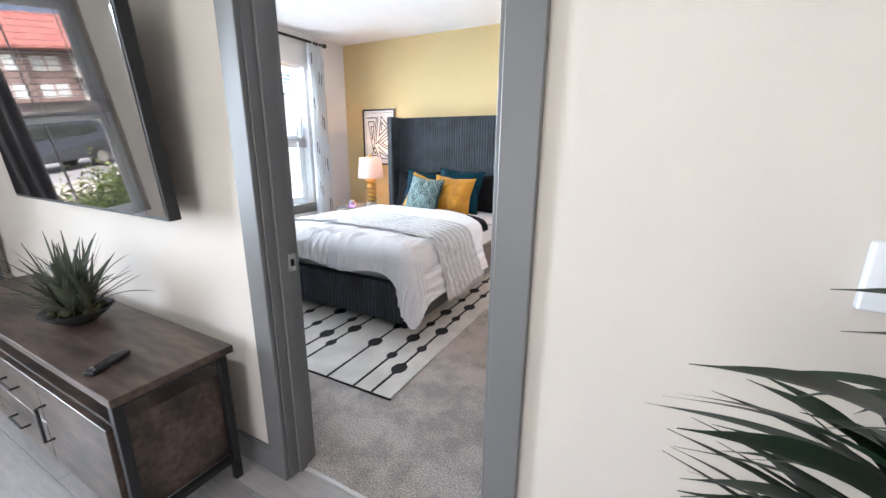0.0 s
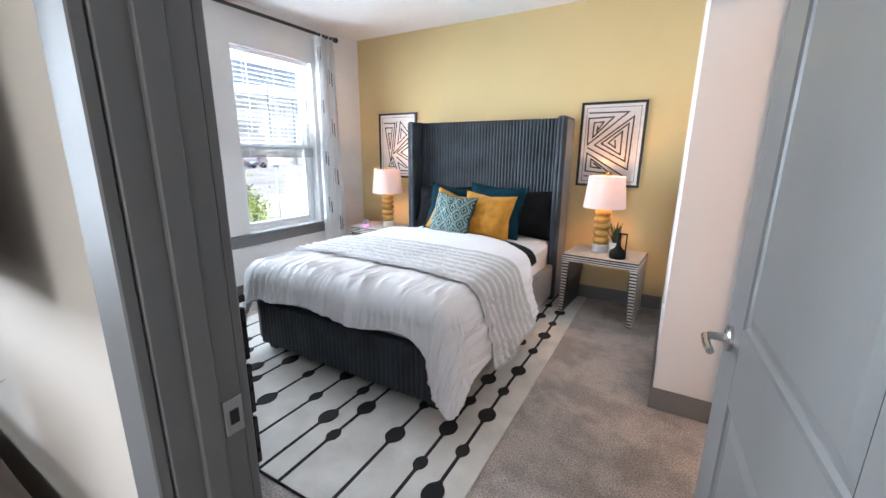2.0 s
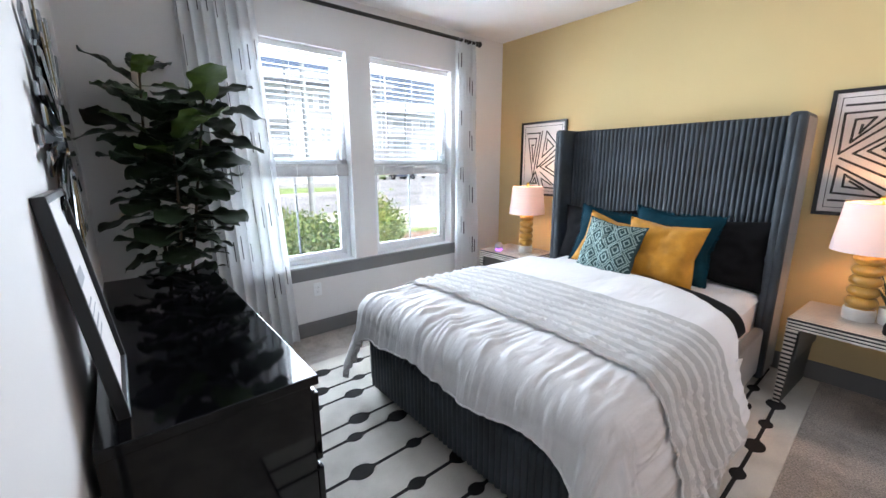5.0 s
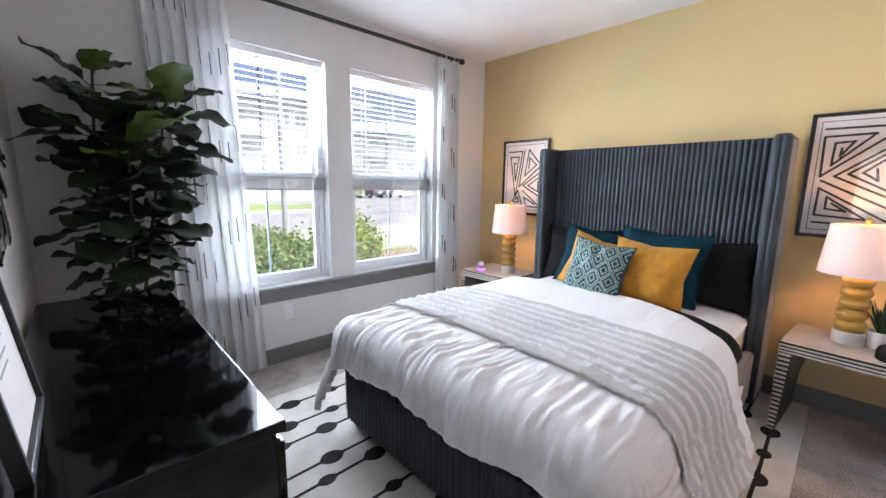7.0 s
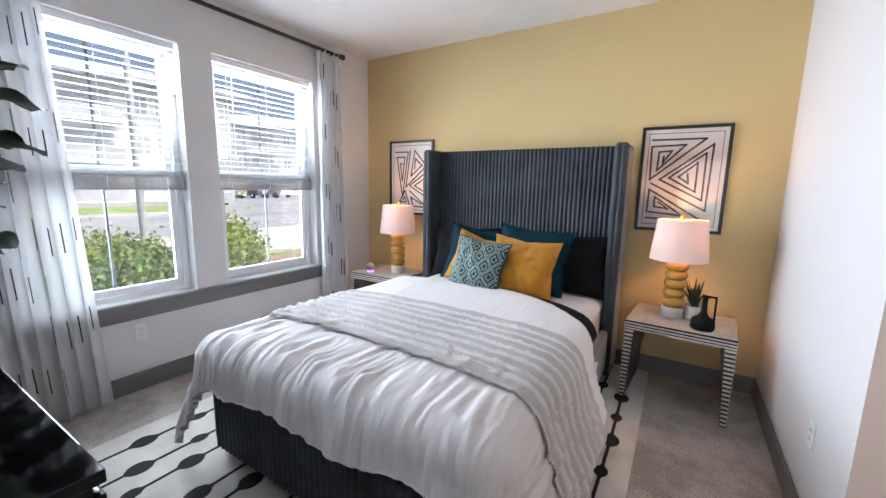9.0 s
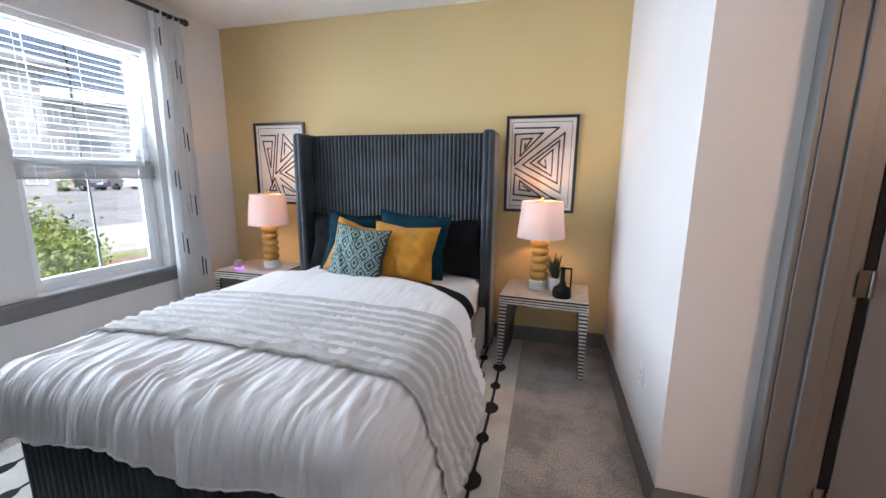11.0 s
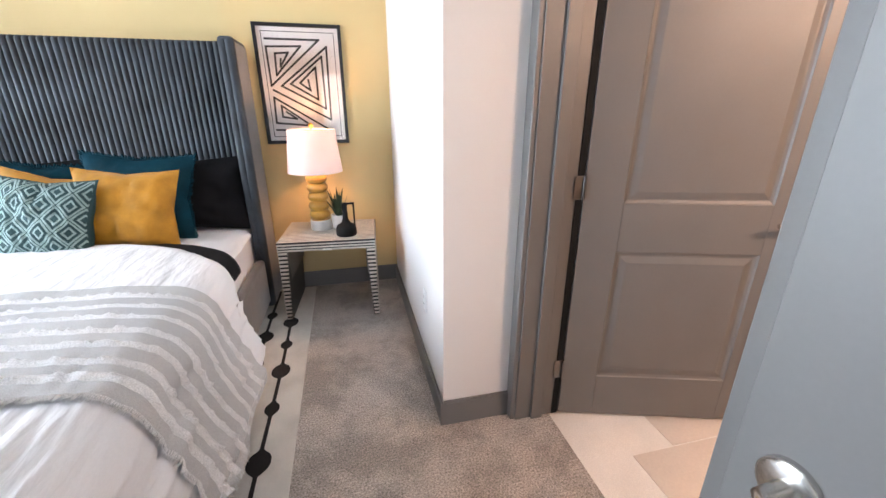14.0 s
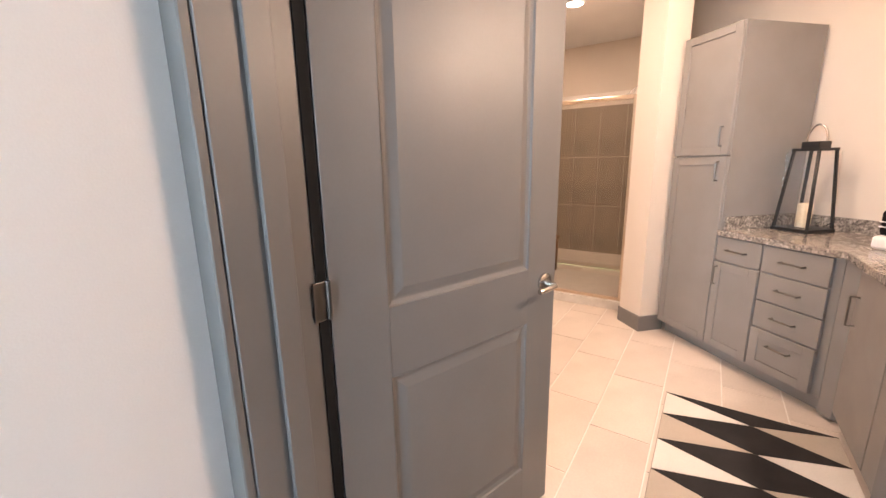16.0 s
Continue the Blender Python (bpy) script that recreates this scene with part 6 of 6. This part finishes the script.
for k, (x, y, w, h) in enumerate(((-5.5, 1.7, 0.9, 1.15), (-5.6, 2.2, 0.9, 1.1), (-5.7, 2.9, 0.9, 0.95), (-6.4, 3.6, 1.0, 1.0), (-6.3, 2.4, 1.1, 1.2), (-6.9, 4.7, 0.9, 1.25), (-7.6, 5.6, 0.8, 0.9), (-6.2, 5.9, 0.7, 0.55), (-8.0, 3.9, 1.0, 1.0), (-5.6, 0.6, 0.9, 1.2), (-5.8, -0.4, 1.0, 1.1), (-6.6, -1.2, 1.0, 1.2), (-7.2, 7.4, 0.8, 0.6))):
    shrub((x, y, GROUND_Z + 0.03), w, h, 60 + k, HEDGE[:2] if k % 3 else HEDGE, 3600)
for k, (x, y, w, h) in enumerate(((-25.5, 3.5, 2.4, 1.5), (-26.5, 1.5, 2.0, 1.3), (-31.5, -9.5, 2.5, 1.8), (-30.0, -13.0, 2.5, 1.6), (-40, 22, 3, 1.6), (-42, 26, 3, 1.4))):
    shrub((x, y, GROUND_Z + 0.1), w, h, 90 + k, HEDGE[::2], 1500, 2.5, label="rounded shrub beside the car park")

pole = thing("street_lamp", "grey street lamp post beyond the planting bed", "street lamp", (-10.8, 5.3, GROUND_Z))
GALV = material("galvanised_steel", (0.40, 0.43, 0.45), 0.5, metal=0.5, stain=0.1)
part("post", tube([(0, 0, 0.05), (0, 0, 6.0)], 0.075, 12, taper=0.7), GALV, pole, smooth=True)
part("base", lathe([(0, 0.0), (0.16, 0.0), (0.16, 0.12), (0.10, 0.16), (0, 0.16)], 20), CONCRETE, pole)
part("lamp_head", box(-0.7, -0.12, 5.95, 0.1, 0.12, 6.1, bevel=0.03), GALV, pole)

CAR_GLASS = material("car_glass", (0.02, 0.025, 0.03), 0.08, stain=0.05)
TYRE = material("tyre_rubber", (0.015, 0.015, 0.015), 0.9, stain=0.1)
RED_LENS = material("red_lens", (0.45, 0.02, 0.02), 0.2, stain=0.05)


def car(at, turn, colour, label):
    """A parked estate car; local x runs to its nose."""
    ob = thing("car", label, "car", at, turn, group="parked cars")
    paint = material("car_paint", colour, 0.3, coat=0.6, stain=0.05)
    side = [(-2.2, 0.35), (-2.25, 0.75), (-2.15, 1.05), (-1.75, 1.55), (-1.2, 1.66), (0.3, 1.62), (1.0, 1.10), (2.0, 0.95), (2.25, 0.70), (2.25, 0.35)]
    bm = bmesh.new()
    rows = []
    for y, f in ((-0.92, 0.94), (-0.90, 1.0), (0.90, 1.0), (0.92, 0.94)):
        rows.append([bm.verts.new((x, y * (1 if z < 1.06 else 0.82), 0.35 + (z - 0.35) * f)) for x, z in side])
    for p, q in zip(rows, rows[1:]):
        for i in range(len(side)):
            j = (i + 1) % len(side)
            bm.faces.new((p[i], p[j], q[j], q[i]))
    bm.faces.new(rows[0]), bm.faces.new(rows[-1][::-1])
    part("car_body", bm, paint, ob)
    for s in (-1, 1):
        part("side_window", prism([(-1.6, s * 0.80), (0.75, s * 0.80), (0.75, s * 0.86), (-1.6, s * 0.86)], 1.10, 1.46), CAR_GLASS, ob)
        for x in (-1.35, 1.4):
            bm = tube([(x, s * 0.72, 0.33), (x, s * 0.94, 0.33)], 0.33, 20)
            w = part("wheel", bm, TYRE, ob)
            part("rim", tube([(x, s * 0.93, 0.33), (x, s * 0.955, 0.33)], 0.2, 16), NICKEL, w)
        part("tail_light", box(-2.27, s * 0.84 - 0.08, 0.78, -2.18, s * 0.84 + 0.08, 1.0, bevel=0.02), RED_LENS, ob)
    part("rear_window", prism([(-2.02, -0.66), (-1.98, -0.66), (-1.98, 0.66), (-2.02, 0.66)], 1.16, 1.42), CAR_GLASS, ob)
    part("windscreen", prism([(0.62, -0.66), (0.66, -0.66), (0.66, 0.66), (0.62, 0.66)], 1.18, 1.42), CAR_GLASS, ob)
    part("number_plate", box(-2.28, -0.25, 0.62, -2.24, 0.25, 0.74), WHITE_PVC, ob)
    return ob


car((-20.5, 3.8, GROUND_Z + 0.02), 190, (0.05, 0.055, 0.08), "dark blue estate car seen from behind on the road")
for k, (y, col) in enumerate(((20, (0.5, 0.5, 0.552)), (23, (0.1, 0.1, 0.11)), (26, (0.55, 0.55, 0.56)), (29, (0.05, 0.06, 0.1)), (32, (0.6, 0.6, 0.6)))):
    car((-44, y, GROUND_Z + 0.02), 180, col, "parked car in the far car park")
car((-18.5, -3.6, GROUND_Z + 0.02), 75, (0.03, 0.035, 0.045), "dark car parked across the road")
car((-19.0, -9.0, GROUND_Z + 0.02), 75, (0.03, 0.035, 0.045), "dark car parked across the road")

STUCCO = material("white_stucco", (0.70, 0.71, 0.73), 0.9, grain=0.08, stain=0.05, stain_scale=0.3)
STONE_GREY = material("grey_cladding", (0.44, 0.44, 0.46), 0.9, grain=0.1, stain=0.1, stain_scale=0.4)
ROOF = material("dark_shingle", (0.36, 0.38, 0.43), 0.9, grain=0.2, grain_scale=8, stain=0.15, stain_scale=0.6)
ROOF_RED = material("red_shingle", (0.34, 0.12, 0.10), 0.9, grain=0.2, grain_scale=8, stain=0.15, stain_scale=0.6)
BROWN_SIDING = material("brown_siding", (0.20, 0.14, 0.13), 0.9, grain=0.15, grain_scale=10, stain=0.1)
# far panes: reflected sky and haze are put into this pale colour
SKY_PANE = material("sky_toned_pane", (0.48, 0.51, 0.54), 0.1, stain=0.1)


def apartment(name, label, at, turn, bays, storeys, wall_m, roof_m, peak=2.6, rail_m=None):
    """A block of storeys 3 m high and bays 4 m wide, its front along local x facing -y, some bays recessed with balconies."""
    ob = thing(name, label, "building", at, turn, group="buildings across the road")
    W, H = bays * 4.0, storeys * 3.1
    part("wall", box(0, 0, 0, W, 12, H), wall_m, ob)
    for b in range(bays):
        if b % 3 == 1:
            part("bay", box(b * 4 + 0.2, -0.9, 0, b * 4 + 3.8, 0.0, H + 0.4), STONE_GREY if wall_m is STUCCO else wall_m, ob)
        for s in range(storeys):
            z = s * 3.1
            yf = -0.9 if b % 3 == 1 else 0.0
            if b % 3 == 2:
                bal = part("balcony", box(b * 4 + 0.1, -1.5, z - 0.1, b * 4 + 3.9, 0, z + 0.12), STUCCO if wall_m is STUCCO else rail_m, ob)
                part("railing", box(b * 4 + 0.1, -1.5, z + 0.12, b * 4 + 3.9, -1.45, z + 1.1), STONE_GREY if rail_m is None else rail_m, bal)
                part("opening", box(b * 4 + 0.6, -0.04, z + 0.13, b * 4 + 3.4, 0.0, z + 2.4), SKY_PANE, ob)
            else:
                for xx in (0.7, 2.2):
                    w = part("window", box(b * 4 + xx, yf - 0.07, z + 0.8, b * 4 + xx + 1.15, yf, z + 2.4), WHITE_PVC, ob)
                    part("pane", box(b * 4 + xx + 0.1, yf - 0.09, z + 0.9, b * 4 + xx + 0.53, yf - 0.06, z + 2.3), SKY_PANE, w)
                    part("pane", box(b * 4 + xx + 0.62, yf - 0.09, z + 0.9, b * 4 + xx + 1.05, yf - 0.06, z + 2.3), SKY_PANE, w)
    bm = bmesh.new()
    e = 1.4
    lo = [bm.verts.new(p) for p in ((-e, -e - 0.6, H), (W + e, -e - 0.6, H), (W + e, 12 + e, H), (-e, 12 + e, H))]
    lo2 = [bm.verts.new((v.co.x, v.co.y, H + 0.3)) for v in lo]
    hi = [bm.verts.new(p) for p in ((5, 6, H + peak), (W - 5, 6, H + peak))]
    bm.faces.new(lo[::-1])
    for i in range(4):
        bm.faces.new((lo[i], lo[(i + 1) % 4], lo2[(i + 1) % 4], lo2[i]))
    bm.faces.new((lo2[0], lo2[1], hi[1], hi[0])), bm.faces.new((lo2[2], lo2[3], hi[0], hi[1]))
    bm.faces.new((lo2[1], lo2[2], hi[1])), bm.faces.new((lo2[3], lo2[0], hi[0]))
    part("roof", bm, roof_m, ob)
    return ob


apartment("apartment_building", "white three-storey apartment building with dark hipped roof", (-43, 4, GROUND_Z), 76, 5, 3, STUCCO, ROOF)
apartment("apartment_building", "white three-storey apartment building with dark hipped roof", (-58, 28, GROUND_Z), 62, 5, 3, STUCCO, ROOF)
apartment("apartment_building", "distant white apartment building with dark roof", (-70, 62, GROUND_Z), 40, 6, 3, STUCCO, ROOF)
apartment("lodge_building", "brown lodge with a red shingle roof and balconies", (-66, -36, GROUND_Z), 97, 7, 3, BROWN_SIDING, ROOF_RED, 5.0, CONCRETE)

# ---- floor pieces ----
def plank_mesh(lx, ly, name, m, t=0.008, gap=0.0015):
    bm = box(gap, gap, -t, lx - gap, ly - gap, 0.0, bevel=0.001, segments=1)
    me = bpy.data.meshes.new(name)
    bm.to_mesh(me)
    bm.free()
    me.materials.append(m)
    return me


def random_tint(m, spread):
    """Varies a material's colour from piece to piece."""
    nt = m.node_tree
    b = nt.nodes["Principled BSDF"]
    src = b.inputs["Base Color"].links[0].from_socket
    info, hsv, mr = nt.nodes.new("ShaderNodeObjectInfo"), nt.nodes.new("ShaderNodeHueSaturation"), nt.nodes.new("ShaderNodeMapRange")
    mr.inputs[3].default_value, mr.inputs[4].default_value = 1 - spread, 1 + spread
    nt.links.new(info.outputs["Random"], mr.inputs[0])
    nt.links.new(mr.outputs[0], hsv.inputs["Value"])
    nt.links.new(src, hsv.inputs["Color"])
    nt.links.new(hsv.outputs[0], b.inputs["Base Color"])


random_tint(FLOOR_WOOD, 0.12)
random_tint(TILE, 0.05)
floor_living = bpy.data.objects["floor_living"]
pm = plank_mesh(1.2, 0.18, "plank", FLOOR_WOOD)
for r in range(14):
    y = 1.254 - 0.18 * (r + 1)
    off = (r * 0.43) % 1.2
    for k in range(6):
        x = -4.02 + off - 1.2 + k * 1.2
        if x < -4.03:
            x = -4.02
        if x + 1.2 > 2.6 or (k == 0 and off < 1.19):
            continue
        ob = new("plank", pm)
        ob.parent = floor_living
        ob.location = (x, y, 0.0)
floor_bath = bpy.data.objects["floor_bath"]
tm = plank_mesh(0.60, 0.29, "tile", TILE, 0.004, 0.0035)
for r in range(-4, 8):
    y = 2.32 + 0.29 * r
    if y < 1.3 or y + 0.29 > 4.62:
        continue
    for k in range(8):
        x = 0.06 + 0.60 * k + (0.2 * (r % 3)) - 0.588
        if x < 0.055 or x + 0.6 > 4.75:
            continue
        ob = new("tile", tm)
        ob.parent = floor_bath
        ob.location = (x, y, 0.0)
